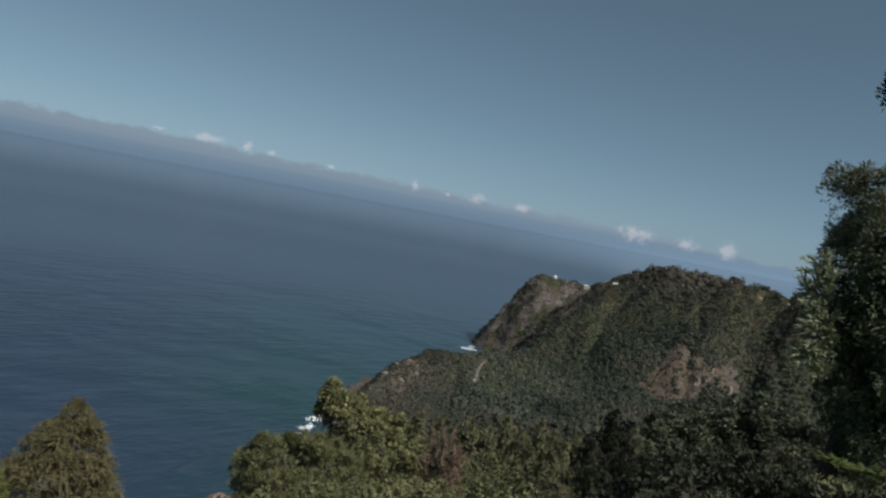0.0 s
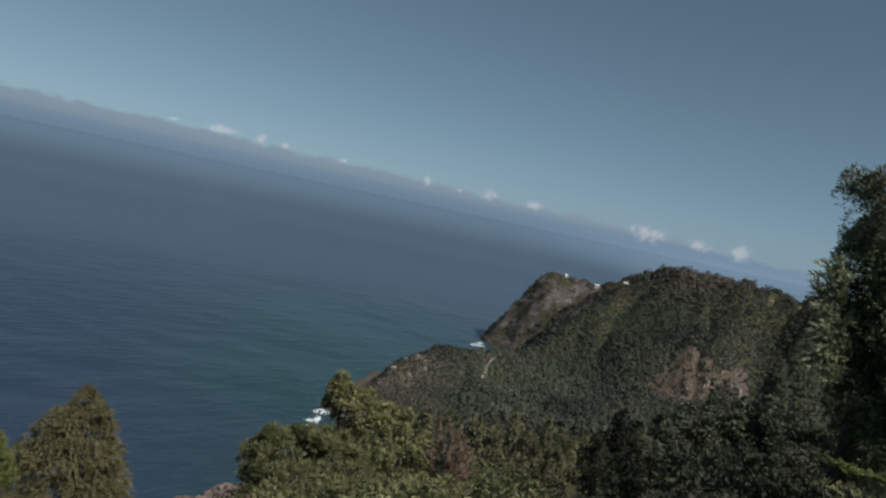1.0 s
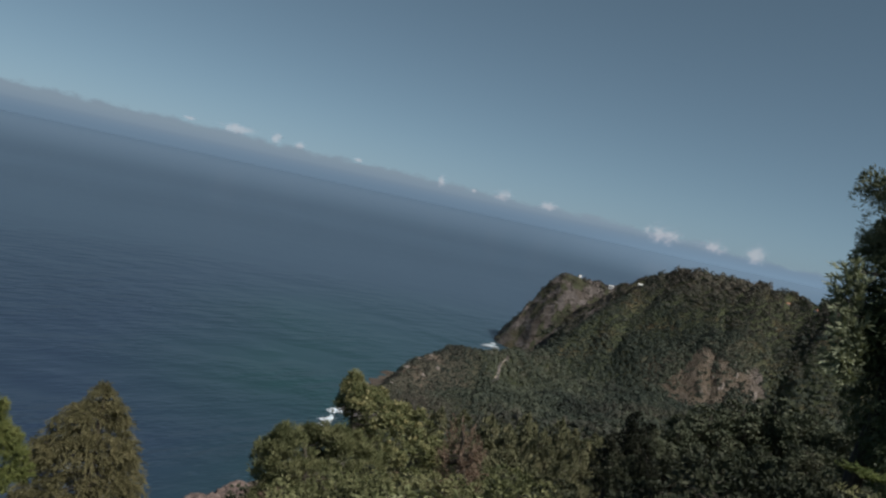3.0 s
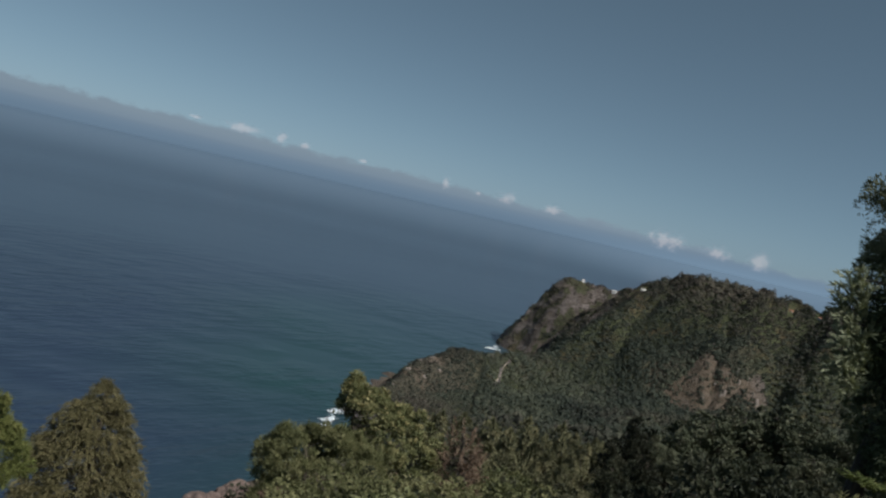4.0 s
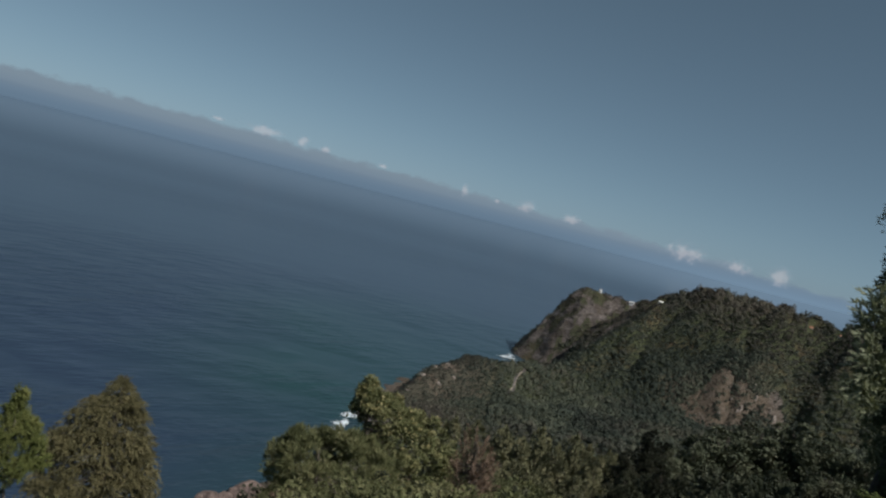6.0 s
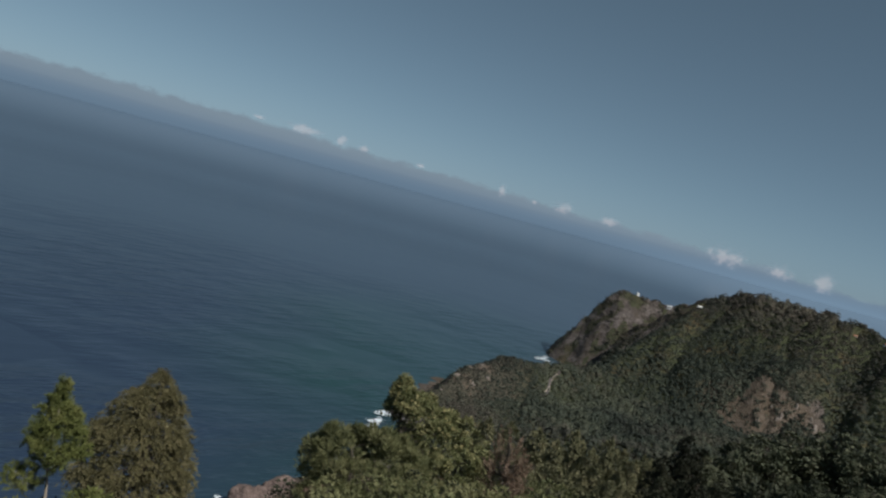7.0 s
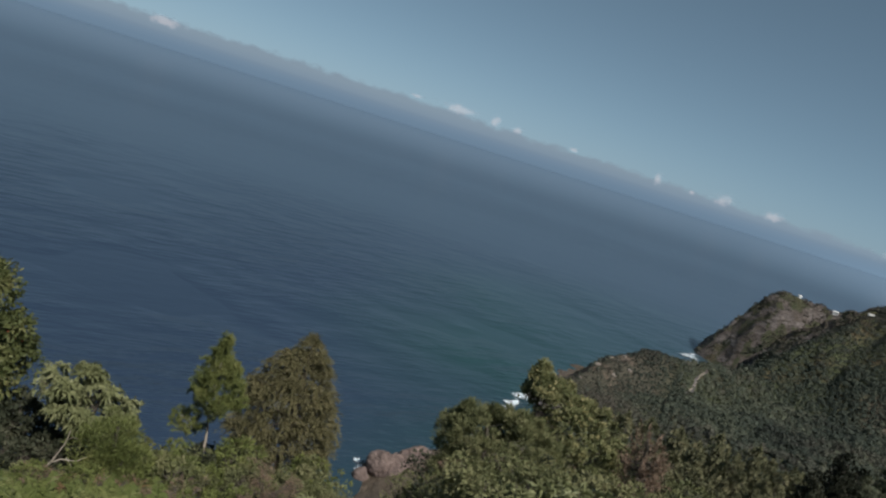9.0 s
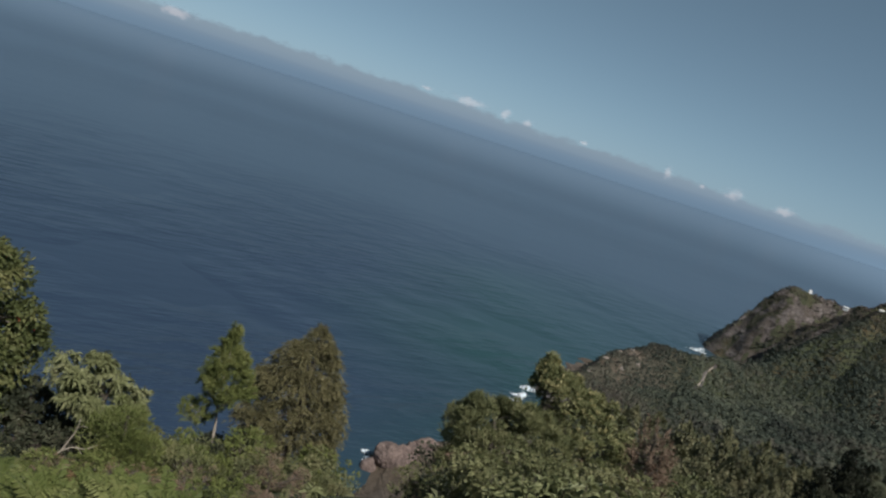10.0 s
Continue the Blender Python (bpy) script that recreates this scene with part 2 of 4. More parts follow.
def ridge(x, y, line, slope, round_=20.0, warp=0.0, seaward=1.0):
    best = np.full(np.shape(x), -1e9)
    for (x0, y0, z0), (x1, y1, z1) in zip(line, line[1:]):
        dx, dy = x1 - x0, y1 - y0
        t = np.clip(((x - x0) * dx + (y - y0) * dy) / (dx * dx + dy * dy), 0, 1)
        px, py = x - x0 - t * dx, y - y0 - t * dy
        d = np.hypot(px * np.where(px < 0, seaward, 1.0), py * np.where(py > 0, seaward, 1.0))
        best = np.maximum(best, z0 + t * (z1 - z0) - slope * (np.sqrt(d * d + round_ * round_) - round_) * (1 + warp))
    return best


def soft_max(a, b, k):
    h = np.clip(0.5 + 0.5 * (a - b) / k, 0, 1)
    return b * (1 - h) + a * h + k * h * (1 - h)


def land(x, y):
    """The height of the ground over the sea."""
    x, y = np.asarray(x, float), np.asarray(y, float)
    r = np.hypot(x, y)
    w = 0.15 * fractal(x, y, 120, 3, 5)
    head = soft_max(ridge(x, y, HEAD, 1.0, 4, 0.6 * w, 1.9), ridge(x, y, HILL, 0.74, 34, w, 1.25), 6)
    head = soft_max(head, ridge(x, y, FOOT, 0.7, 8, w), 5)
    spur = ridge(x, y, SPUR, 0.8, 9, w, 1.7)
    near = soft_max(ridge(x, y, NEAR, 0.645, 5, 0.3 * w), soft_max(ridge(x, y, VALE, 0.34, 10, w, 1.6), ridge(x, y, FLOOR, 0.16, 10, w), 6), 8)
    rock = ridge(x, y, ROCK, 0.75, 7, w)
    back = ridge(x, y, BACK, 0.5, 30, w)
    z = soft_max(soft_max(head, spur, 6), soft_max(near, back, 8), 8)
    z = soft_max(soft_max(z, rock, 3), ridge(x, y, LEDGE, 0.6, 8, w), 4)
    far = np.clip((r - 60) / 300, 0, 1)
    gully = -np.abs(fractal(x, y, 70, 3, 11)) * 9 + 2.5
    z = z + far * np.clip((z + 5) / 40, 0, 1) * gully * 0.55
    # the cove between the knoll and the far headland
    z = z - 40 * np.clip((3.15 - np.degrees(np.arctan2(x, y))) / 0.35, 0, 1) * np.clip((r - 735) / 30, 0, 1)
    # the wooded ravine under the high crest, its far wall turned from the sun
    ax = 0.42 * y + 7 * np.sin(y / 55) + 4
    across = (x - ax) / np.where(x > ax, 17.0, 34.0)
    z = z - 19 * np.exp(-across * across) * np.clip((y - 560) / 60, 0, 1) * np.clip((820 - y) / 70, 0, 1)
    # rills down the slopes
    rill = np.abs(smooth_noise((x - 0.42 * y) / 26 + 0.6 * fractal(x, y, 60, 2, 71), y / 240, 73))
    z = z - far * np.clip((z - 10) / 30, 0, 1) * 5.0 * np.clip(0.32 - rill, 0, 1) / 0.32 * np.clip((r - 540) / 60, 0, 1)
    crag = np.clip((r - 850) / 40, 0, 1) * np.clip((z - 2) / 12, 0, 1)
    z = z + crag * (2.6 - 8.0 * np.abs(fractal(x, y, 26, 5, 61)))
    z = z + (0.25 + 0.9 * far) * fractal(x, y, 14, 3, 21) * np.clip(r / 12, 0, 1)
    return np.maximum(z, -45.0)


def steep(x, y, e=4.0):
    return np.hypot(land(x + e, y) - land(x - e, y), land(x, y + e) - land(x, y - e)) / (2 * e)
# ---- ground form end ----


def put_mesh(name, verts, faces, mat, parent=None, smooth=False):
    """One mesh object from arrays: verts n x 3, faces m x k."""
    me = bpy.data.meshes.new(name)
    verts, faces = np.asarray(verts, np.float32), np.asarray(faces, np.int32)
    k = faces.shape[1]
    me.vertices.add(len(verts))
    me.vertices.foreach_set("co", verts.ravel())
    me.loops.add(faces.size)
    me.loops.foreach_set("vertex_index", faces.ravel())
    me.polygons.add(len(faces))
    me.polygons.foreach_set("loop_start", np.arange(0, faces.size, k, dtype=np.int32))
    me.polygons.foreach_set("use_smooth", np.full(len(faces), smooth))
    me.update(calc_edges=True)
    me.materials.append(mat)
    ob = new(name, me)
    ob.parent = parent
    return ob


def polar_sheet(azs, rs):
    a, r = np.meshgrid(np.radians(azs), rs, indexing="ij")
    x, y = (r * np.sin(a)).ravel(), (r * np.cos(a)).ravel()
    na, nr = len(azs), len(rs)
    i, j = np.meshgrid(np.arange(na), np.arange(nr - 1), indexing="ij")
    i2 = (i + 1) % na
    f = np.stack([i * nr + j, i * nr + j + 1, i2 * nr + j + 1, i2 * nr + j], -1).reshape(-1, 4)
    return x, y, f


view_az = np.concatenate([np.arange(-56, 46, 0.22), np.arange(46, 304, 4.0)])
gx, gy, gf = polar_sheet(view_az, np.concatenate([[0.02], np.geomspace(0.8, 400, 150), np.arange(402.6, 1050, 2.6), np.geomspace(1055, 1500, 14)]))
gx, gy = gx + 0.25, gy - 0.2
gz = land(gx, gy)
ground = put_mesh("ground", np.stack([gx, gy, gz], 1), gf, M_GROUND, None, True)
tagged(ground, "steep island hillside of brown soil, dry grass and bare rock", "hillside", kind="structure")


def spot(az, r, lift=0.0):
    x, y = polar(az, r)
    return Vector((x, y, float(land(x, y)) + lift))


def seen_height(az, r, el):
    """Height over the ground of a line of sight at that bearing, distance and slope."""
    x, y = polar(az, r)
    return EYE + r * math.tan(radians(el)) - float(land(x, y))


# where the rock lies open: sea cliffs, the scar in the wooded face, the gully by the knoll, the point below
def bare(x, y, wide=0):
    z, s = land(x, y), steep(x, y)
    n = fractal(x, y, 40, 4, 31)
    n2 = fractal(x, y, 15, 3, 41)
    n3 = fractal(x, y, 7, 2, 47)
    shore = np.clip((9 - z) / 5 + 0.4 * n, 0, 1) * np.clip((70 - x) / 20, 0, 1)
    cliff = np.clip((s - 0.85) / 0.25 + 0.5 * n, 0, 1)
    az = np.degrees(np.arctan2(x, y))
    head = np.clip((np.hypot(x, y) - 860) / 20, 0, 1) * np.clip((13 - az) / 3, 0, 1)
    cliff = cliff * (1 - head) * np.clip((120 - x) / 20, 0, 1)
    seaward = head * np.clip(0.62 + 0.7 * n2 + 1.0 * n3 - 0.35 * np.clip((z - 85) / 20, 0, 1), 0, 1)
    tip = np.clip((1.2 - az) / 2.5, 0, 1) * np.clip((np.hypot(x, y) - 500) / 20, 0, 1) * np.clip(0.3 + 0.9 * n2 + 0.5 * n3, 0, 1)
    v = np.clip((728 - y) / 78, 0, 1)
    wide_ = 4 + 16 * np.sin(math.pi * v ** 0.8)
    scar = np.clip(1.5 - np.abs(x - 241 + 29 * v) / wide_ + 0.8 * n2 + 0.8 * n3, 0, 1) * np.clip((730 - y) / 8 + 0.5 * n3, 0, 1) * np.clip((y - 640) / 18 + 0.5 * n2, 0, 1)
    cl = np.abs((x - 246) * 0.44 + (y - 714) * 0.9)
    slip = np.clip(1.15 - cl / 11 + 0.9 * n2 + 0.8 * n3, 0, 1) * np.clip((x - 238) / 8, 0, 1) * np.clip((296 - x) / 10, 0, 1) * np.clip((y - 600) / 10, 0, 1)
    patch = np.clip(0.95 - np.hypot((x - 162) / 8, (y - 722) / 6) + 0.7 * n2 + 0.5 * n3 - 0.2, 0, 1)
    t = np.clip((y - 632) / 52, 0, 1)
    gully = np.clip(1.7 - np.abs(x - (44 + 12 * t + 1.5 * np.sin(t * 7))) / (1.3 + 1.7 * wide), 0, 1) * (y > 622) * (y < 692)
    point = np.clip((np.hypot(x + 80, y - 300) < 48) * (1.2 + 0.5 * n), 0, 1)
    return np.clip(np.maximum.reduce([shore, cliff, seaward, tip, scar, slip, patch, gully, point]), 0, 1) * (np.hypot(x, y) > 130)


gbare = bare(gx, gy)
ground.data.attributes.new("bare", "FLOAT", "POINT").data.foreach_set("value", gbare.astype(np.float32))

soil = 0.25 * np.clip((np.hypot(gx, gy) - 860) / 20, 0, 1) * np.clip((13 - np.degrees(np.arctan2(gx, gy))) / 2, 0, 1) * (gy > 0) + np.clip(2.0 - np.hypot((gx + 70) / 40, (gy - 290) / 45), 0, 1) + np.clip(2.2 - np.hypot((gx - 230) / 32, (gy - 692) / 38), 0, 1) + np.clip(2.0 - np.hypot((gx + 12) / 30, (gy - 610) / 50), 0, 1)
ground.data.attributes.new("soil", "FLOAT", "POINT").data.foreach_set("value", np.clip(soil, 0, 1).astype(np.float32))

# ---- sea, haze and clouds ----
sx, sy, sf = polar_sheet(np.concatenate([np.arange(-60, 50, 0.5), np.arange(50, 300, 4.0)]), np.geomspace(150, 4950, 220))
sr = np.hypot(sx, sy)
# the far water lifts to where the true horizon stands, which lies beyond the reach of the sheet
sz = 134.0 * np.clip((sr - 2200) / 2750, 0, 1) ** 1.5
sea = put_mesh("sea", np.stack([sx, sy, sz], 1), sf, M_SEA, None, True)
depth = np.clip(-ridge(sx, sy, SPUR, 0.3, 10) / 130, 0, 1)
depth = np.minimum(depth, np.clip(-ridge(sx, sy, [(-20, 0, 0), (-45, 330, 0), (-40, 470, 0), (40, 830, 0), (52, 890, 0)], 0.3, 10) / 75, 0, 1))
sea.data.attributes.new("depth", "FLOAT", "POINT").data.foreach_set("value", depth.astype(np.float32))
# swell falls off with distance; it also blends in the painted sky reflection
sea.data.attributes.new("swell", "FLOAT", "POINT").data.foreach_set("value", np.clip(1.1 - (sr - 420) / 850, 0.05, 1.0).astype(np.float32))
tagged(sea, "deep blue open sea with low swell, teal inshore", "sea", kind="structure")


def haze_material(radius, thin, base=0.0):
    """Haze over the far water as glowing see-through sheets: a thin veil, or the band along the horizon with its ragged
    top of distant cloud.
    """
    m, nt, b = material("glowing_haze")
    nt.nodes.remove(b)
    geo = nt.nodes.new("ShaderNodeNewGeometry")
    sep = nt.nodes.new("ShaderNodeSeparateXYZ")
    nt.links.new(geo.outputs["Position"], sep.inputs[0])
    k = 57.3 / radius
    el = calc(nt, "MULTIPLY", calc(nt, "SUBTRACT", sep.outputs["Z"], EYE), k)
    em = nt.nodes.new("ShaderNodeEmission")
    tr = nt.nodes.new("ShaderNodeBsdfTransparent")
    if thin:  # the nearer sheets only add a faint emitted glow over the water
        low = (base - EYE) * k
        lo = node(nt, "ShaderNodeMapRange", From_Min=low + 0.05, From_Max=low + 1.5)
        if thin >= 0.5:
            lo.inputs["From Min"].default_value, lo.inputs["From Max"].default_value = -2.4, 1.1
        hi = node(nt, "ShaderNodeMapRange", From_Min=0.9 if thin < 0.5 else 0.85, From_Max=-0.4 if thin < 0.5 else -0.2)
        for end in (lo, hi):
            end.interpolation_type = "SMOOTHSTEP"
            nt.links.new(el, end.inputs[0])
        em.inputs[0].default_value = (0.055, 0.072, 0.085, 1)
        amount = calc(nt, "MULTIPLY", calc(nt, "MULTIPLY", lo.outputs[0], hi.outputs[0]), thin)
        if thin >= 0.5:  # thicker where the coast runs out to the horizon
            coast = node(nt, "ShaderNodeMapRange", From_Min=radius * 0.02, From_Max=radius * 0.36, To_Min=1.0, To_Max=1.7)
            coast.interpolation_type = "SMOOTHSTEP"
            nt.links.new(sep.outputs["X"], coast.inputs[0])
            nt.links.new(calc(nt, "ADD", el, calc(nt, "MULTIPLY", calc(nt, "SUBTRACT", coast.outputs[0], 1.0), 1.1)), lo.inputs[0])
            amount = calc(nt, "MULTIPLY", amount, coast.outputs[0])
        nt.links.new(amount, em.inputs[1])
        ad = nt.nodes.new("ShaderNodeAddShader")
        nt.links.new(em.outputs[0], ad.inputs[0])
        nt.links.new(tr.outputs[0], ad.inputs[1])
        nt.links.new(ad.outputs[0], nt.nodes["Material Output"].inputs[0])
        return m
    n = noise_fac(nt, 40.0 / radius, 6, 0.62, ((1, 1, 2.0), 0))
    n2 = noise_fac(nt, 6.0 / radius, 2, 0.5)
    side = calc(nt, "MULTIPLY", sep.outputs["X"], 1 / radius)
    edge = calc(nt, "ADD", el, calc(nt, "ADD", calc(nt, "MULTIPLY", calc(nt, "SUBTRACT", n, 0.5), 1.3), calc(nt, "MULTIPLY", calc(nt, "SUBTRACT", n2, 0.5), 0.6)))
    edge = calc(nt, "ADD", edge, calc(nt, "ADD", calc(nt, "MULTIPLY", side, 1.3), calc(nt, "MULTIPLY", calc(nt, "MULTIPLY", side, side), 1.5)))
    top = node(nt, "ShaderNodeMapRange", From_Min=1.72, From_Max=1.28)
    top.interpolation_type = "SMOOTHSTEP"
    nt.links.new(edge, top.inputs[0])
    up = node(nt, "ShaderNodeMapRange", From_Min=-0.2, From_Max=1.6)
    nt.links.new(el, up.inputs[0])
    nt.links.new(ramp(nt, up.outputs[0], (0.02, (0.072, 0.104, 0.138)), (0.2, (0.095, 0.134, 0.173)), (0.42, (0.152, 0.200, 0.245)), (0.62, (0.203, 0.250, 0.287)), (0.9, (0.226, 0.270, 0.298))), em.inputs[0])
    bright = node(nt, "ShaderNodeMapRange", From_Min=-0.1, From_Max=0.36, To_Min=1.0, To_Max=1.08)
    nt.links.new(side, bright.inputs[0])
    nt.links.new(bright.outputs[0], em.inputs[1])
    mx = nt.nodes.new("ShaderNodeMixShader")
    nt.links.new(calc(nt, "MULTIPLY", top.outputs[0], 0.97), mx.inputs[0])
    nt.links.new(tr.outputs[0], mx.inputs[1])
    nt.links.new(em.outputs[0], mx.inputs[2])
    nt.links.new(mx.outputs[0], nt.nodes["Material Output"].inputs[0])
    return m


def cloud_material():
    m, nt, b = material("cloud_white")
    nt.nodes.remove(b)
    tc = nt.nodes.new("ShaderNodeTexCoord")
    info = nt.nodes.new("ShaderNodeObjectInfo")
    sub = nt.nodes.new("ShaderNodeVectorMath")
    sub.operation = "SUBTRACT"
    nt.links.new(tc.outputs["Generated"], sub.inputs[0])
    sub.inputs[1].default_value = (0.5, 0.5, 0.42)
    ln = nt.nodes.new("ShaderNodeVectorMath")
    ln.operation = "LENGTH"
    nt.links.new(sub.outputs[0], ln.inputs[0])
    n = node(nt, "ShaderNodeTexNoise", Scale=0.025, Detail=5.0, Roughness=0.6)
    n.noise_dimensions = "4D"
    geo = nt.nodes.new("ShaderNodeNewGeometry")
    nt.links.new(geo.outputs["Position"], n.inputs["Vector"])
    nt.links.new(calc(nt, "MULTIPLY", info.outputs["Random"], 40.0), n.inputs["W"])
    body = calc(nt, "SUBTRACT", calc(nt, "ADD", 0.40, calc(nt, "MULTIPLY", calc(nt, "SUBTRACT", n.outputs["Fac"], 0.5), 1.15)), ln.outputs["Value"])
    al = node(nt, "ShaderNodeMapRange", From_Min=-0.12, From_Max=0.38)
    al.interpolation_type = "SMOOTHSTEP"
    nt.links.new(body, al.inputs[0])
    em = nt.nodes.new("ShaderNodeEmission")
    nt.links.new(ramp(nt, al.outputs[0], (0.2, (0.40, 0.43, 0.46)), (0.9, (0.72, 0.63, 0.59))), em.inputs[0])
    tr = nt.nodes.new("ShaderNodeBsdfTransparent")
    mx = nt.nodes.new("ShaderNodeMixShader")
    nt.links.new(calc(nt, "MULTIPLY", al.outputs[0], 0.36), mx.inputs[0])
    nt.links.new(tr.outputs[0], mx.inputs[1])
    nt.links.new(em.outputs[0], mx.inputs[2])
    nt.links.new(mx.outputs[0], nt.nodes["Material Output"].inputs[0])
    return m


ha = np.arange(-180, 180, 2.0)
# the haze is put into four glowing rings round the eye
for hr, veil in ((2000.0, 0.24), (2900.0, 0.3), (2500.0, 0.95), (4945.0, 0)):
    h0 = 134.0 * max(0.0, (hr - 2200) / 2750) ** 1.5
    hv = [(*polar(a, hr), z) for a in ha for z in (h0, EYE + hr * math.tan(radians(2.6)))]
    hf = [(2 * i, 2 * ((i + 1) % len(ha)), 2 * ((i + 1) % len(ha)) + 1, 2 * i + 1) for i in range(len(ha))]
    tagged(put_mesh("backdrop", hv, hf, haze_material(hr, veil, h0)), "glowing band of grey-blue haze along the sea horizon", "haze", kind="structure")
CLOUD_R = 4500.0
M_CLOUD = cloud_material()
for az, el, w, h in ((-18.2, 2.15, 2.9, 0.8), (-21.5, 2.1, 1.1, 0.3), (-15.4, 2.15, 0.9, 0.9), (-13.6, 1.95, 0.9, 0.6), (-2.9, 1.6, 0.7, 0.9), (-0.4, 1.45, 0.5, 0.4),
                     (1.9, 1.6, 1.7, 1.0), (5.3, 1.5, 1.8, 0.7), (13.7, 1.3, 2.9, 1.5), (17.2, 1.15, 1.9, 1.0), (19.9, 1.2, 1.7, 1.3), (-39.2, 1.6, 2.4, 0.8), (-9.3, 1.8, 0.7, 0.3)):
    c = Vector((*polar(az, CLOUD_R), EYE + CLOUD_R * math.tan(radians(el))))
    w, h = CLOUD_R * radians(w) * 1.7, CLOUD_R * radians(h) * 1.2
    s_ = math.cos(radians(az)), -math.sin(radians(az))
    cv = [(s_[0] * a * w / 2, s_[1] * a * w / 2, b * h / 2) for a, b in ((-1, -1), (1, -1), (1, 1), (-1, 1))]
    ob = put_mesh("cloud", cv, [(0, 1, 2, 3)], M_CLOUD)
    ob.location = c
    tagged(ob, "small white fair-weather cloud low over the horizon", "cloud", "clouds on the horizon")


# ---- plants ----
def unit(v):
    return v / np.maximum(np.linalg.norm(v, axis=-1, keepdims=True), 1e-9)


def leaf_blades(P, D, L, W, rng, bend=0.0, face=None):
    """A small folded blade at each of the places P along the ways D, its flat side towards face."""
    n = len(P)
    S = unit(np.cross(D, rng.normal(size=(n, 3)) if face is None else face + 0.3 * rng.normal(size=(n, 3))))
    N = np.cross(S, D)
    L, W = np.broadcast_to(L, n)[:, None], np.broadcast_to(W, n)[:, None]
    mid = P + D * L * 0.45 + N * W * 0.12
    tip = P + D * L - np.array([0, 0, 1.0]) * L * bend
    v = np.stack([P, mid + S * W * 0.5, tip, mid - S * W * 0.5], 1).reshape(-1, 3)
    i = np.arange(n)[:, None] * 4
    f = np.concatenate([i + [0, 1, 2], i + [0, 2, 3]], 1).reshape(-1, 3)
    return v, f


def crown_leaves(rng, blobs, clusters, per, leaf, width, spread=0.22, out=0.6, rise=0.35, bend=0.1, hollow=0.55, top=0.25, round_=0.4, lumpy=0.22):
    """Leaves on puffs of the given spread, which sit in the shells of several lumps (centre, radii)."""
    vol = np.array([b[3] * b[4] + b[3] * b[5] + b[4] * b[5] for b in blobs])
    pick = rng.choice(len(blobs), clusters, p=vol / vol.sum())
    B = np.array(blobs)[pick]
    u = rng.normal(size=(clusters, 3))
    u[:, 2] += top
    u = unit(u)
    lump = 1 + lumpy * np.sin(u[:, 0] * 5 + pick) * np.cos(u[:, 1] * 6 + u[:, 2] * 4)
    k = hollow + (1 - hollow) * rng.random(clusters) ** 0.6
    C = B[:, :3] + u * B[:, 3:6] * (k * lump)[:, None]
    size = spread * rng.uniform(0.6, 1.35, clusters)
    C, U, Z = np.repeat(C, per, 0), np.repeat(u, per, 0), np.repeat(size, per)[:, None]
    n = len(C)
    O = rng.normal(size=(n, 3)) + U * 0.7 + np.array([0, 0, 0.3])
    O = unit(O)
    P = C + O * Z * rng.uniform(0.6, 1.0, (n, 1))
    D = unit(unit(np.cross(O, rng.normal(size=(n, 3)))) * 0.6 + O * out + np.array([0, 0, rise]))
    return leaf_blades(P, D, leaf * rng.uniform(0.6, 1.2, n), width * rng.uniform(0.7, 1.2, n), rng, bend, O + round_ * U)


def tube(points, radii, sides=7):
    pts = np.array(points, float)
    v, f = [], []
    for i, p in enumerate(pts):
        d = unit(pts[min(i + 1, len(pts) - 1)] - pts[max(i - 1, 0)])
        a = unit(np.cross(d, (0.3, 0.9, 0.2)))
        b = np.cross(d, a)
        for k in range(sides):
            t = 2 * math.pi * k / sides
            v.append(p + radii[i] * (a * math.cos(t) + b * math.sin(t)))
    for i in range(len(pts) - 1):
        for k in range(sides):
            f.append((i * sides + k, i * sides + (k + 1) % sides, (i + 1) * sides + (k + 1) % sides, (i + 1) * sides + k))
    return np.array(v), np.array(f)


def join_parts(parts):
    v, f, n = [], [], 0
    for a, b in parts:
        v.append(a)
        f.append(b + n)
        n += len(a)
    return np.concatenate(v), np.concatenate(f)


def limbs(rng, height, blobs, thick, lean=(0, 0), first=0.25):
    """A tapered trunk with a limb to each lump and twigs inside it."""
    def stem(t):
        return np.array([lean[0] * t * t + 0.05 * height * math.sin(3 * t) * 0.3, lean[1] * t * t + 0.03 * height * math.sin(4 * t + 1) * 0.3, height * 0.9 * t])
    ts = np.linspace(0, 1, 8)
    parts = [tube([stem(t) - (np.array([0, 0, 0.4]) if t == 0 else 0) for t in ts], [thick * (1.25 - t) + 0.012 for t in ts], 8)]
    for b in blobs:
        c = np.array(b[:3])
        t0 = min(0.92, max(first, (c[2] - 0.5 * b[5]) / height * 0.8))
        p0 = stem(t0)
        m = (p0 + c) / 2 + np.array([0, 0, -0.08 * height * rng.random()])
        parts.append(tube([p0, m, c], [thick * 0.55 * (1.2 - t0), thick * 0.35, thick * 0.16], 6))
        for _ in range(5):
            e = c + unit(rng.normal(size=3) + np.array([0, 0, 0.2])) * np.array(b[3:6]) * 0.6
            parts.append(tube([c * 0.7 + p0 * 0.3, (c + e) / 2 + rng.normal(size=3) * 0.05, e], [thick * 0.2, thick * 0.12, thick * 0.05 + 0.004], 5))
    return join_parts(parts)


def outline(az0, r, *rows):
    """Heights and reach to either side, in metres about the stem's foot, of a crown seen at that bearing and distance: rows of slope, and bearings of its two edges."""
    z0 = float(land(*polar(az0, r)))
    return np.array([(EYE + r * math.tan(radians(e)) - z0, r * math.tan(radians(a - az0)), r * math.tan(radians(b - az0))) for e, a, b in rows])[::-1]


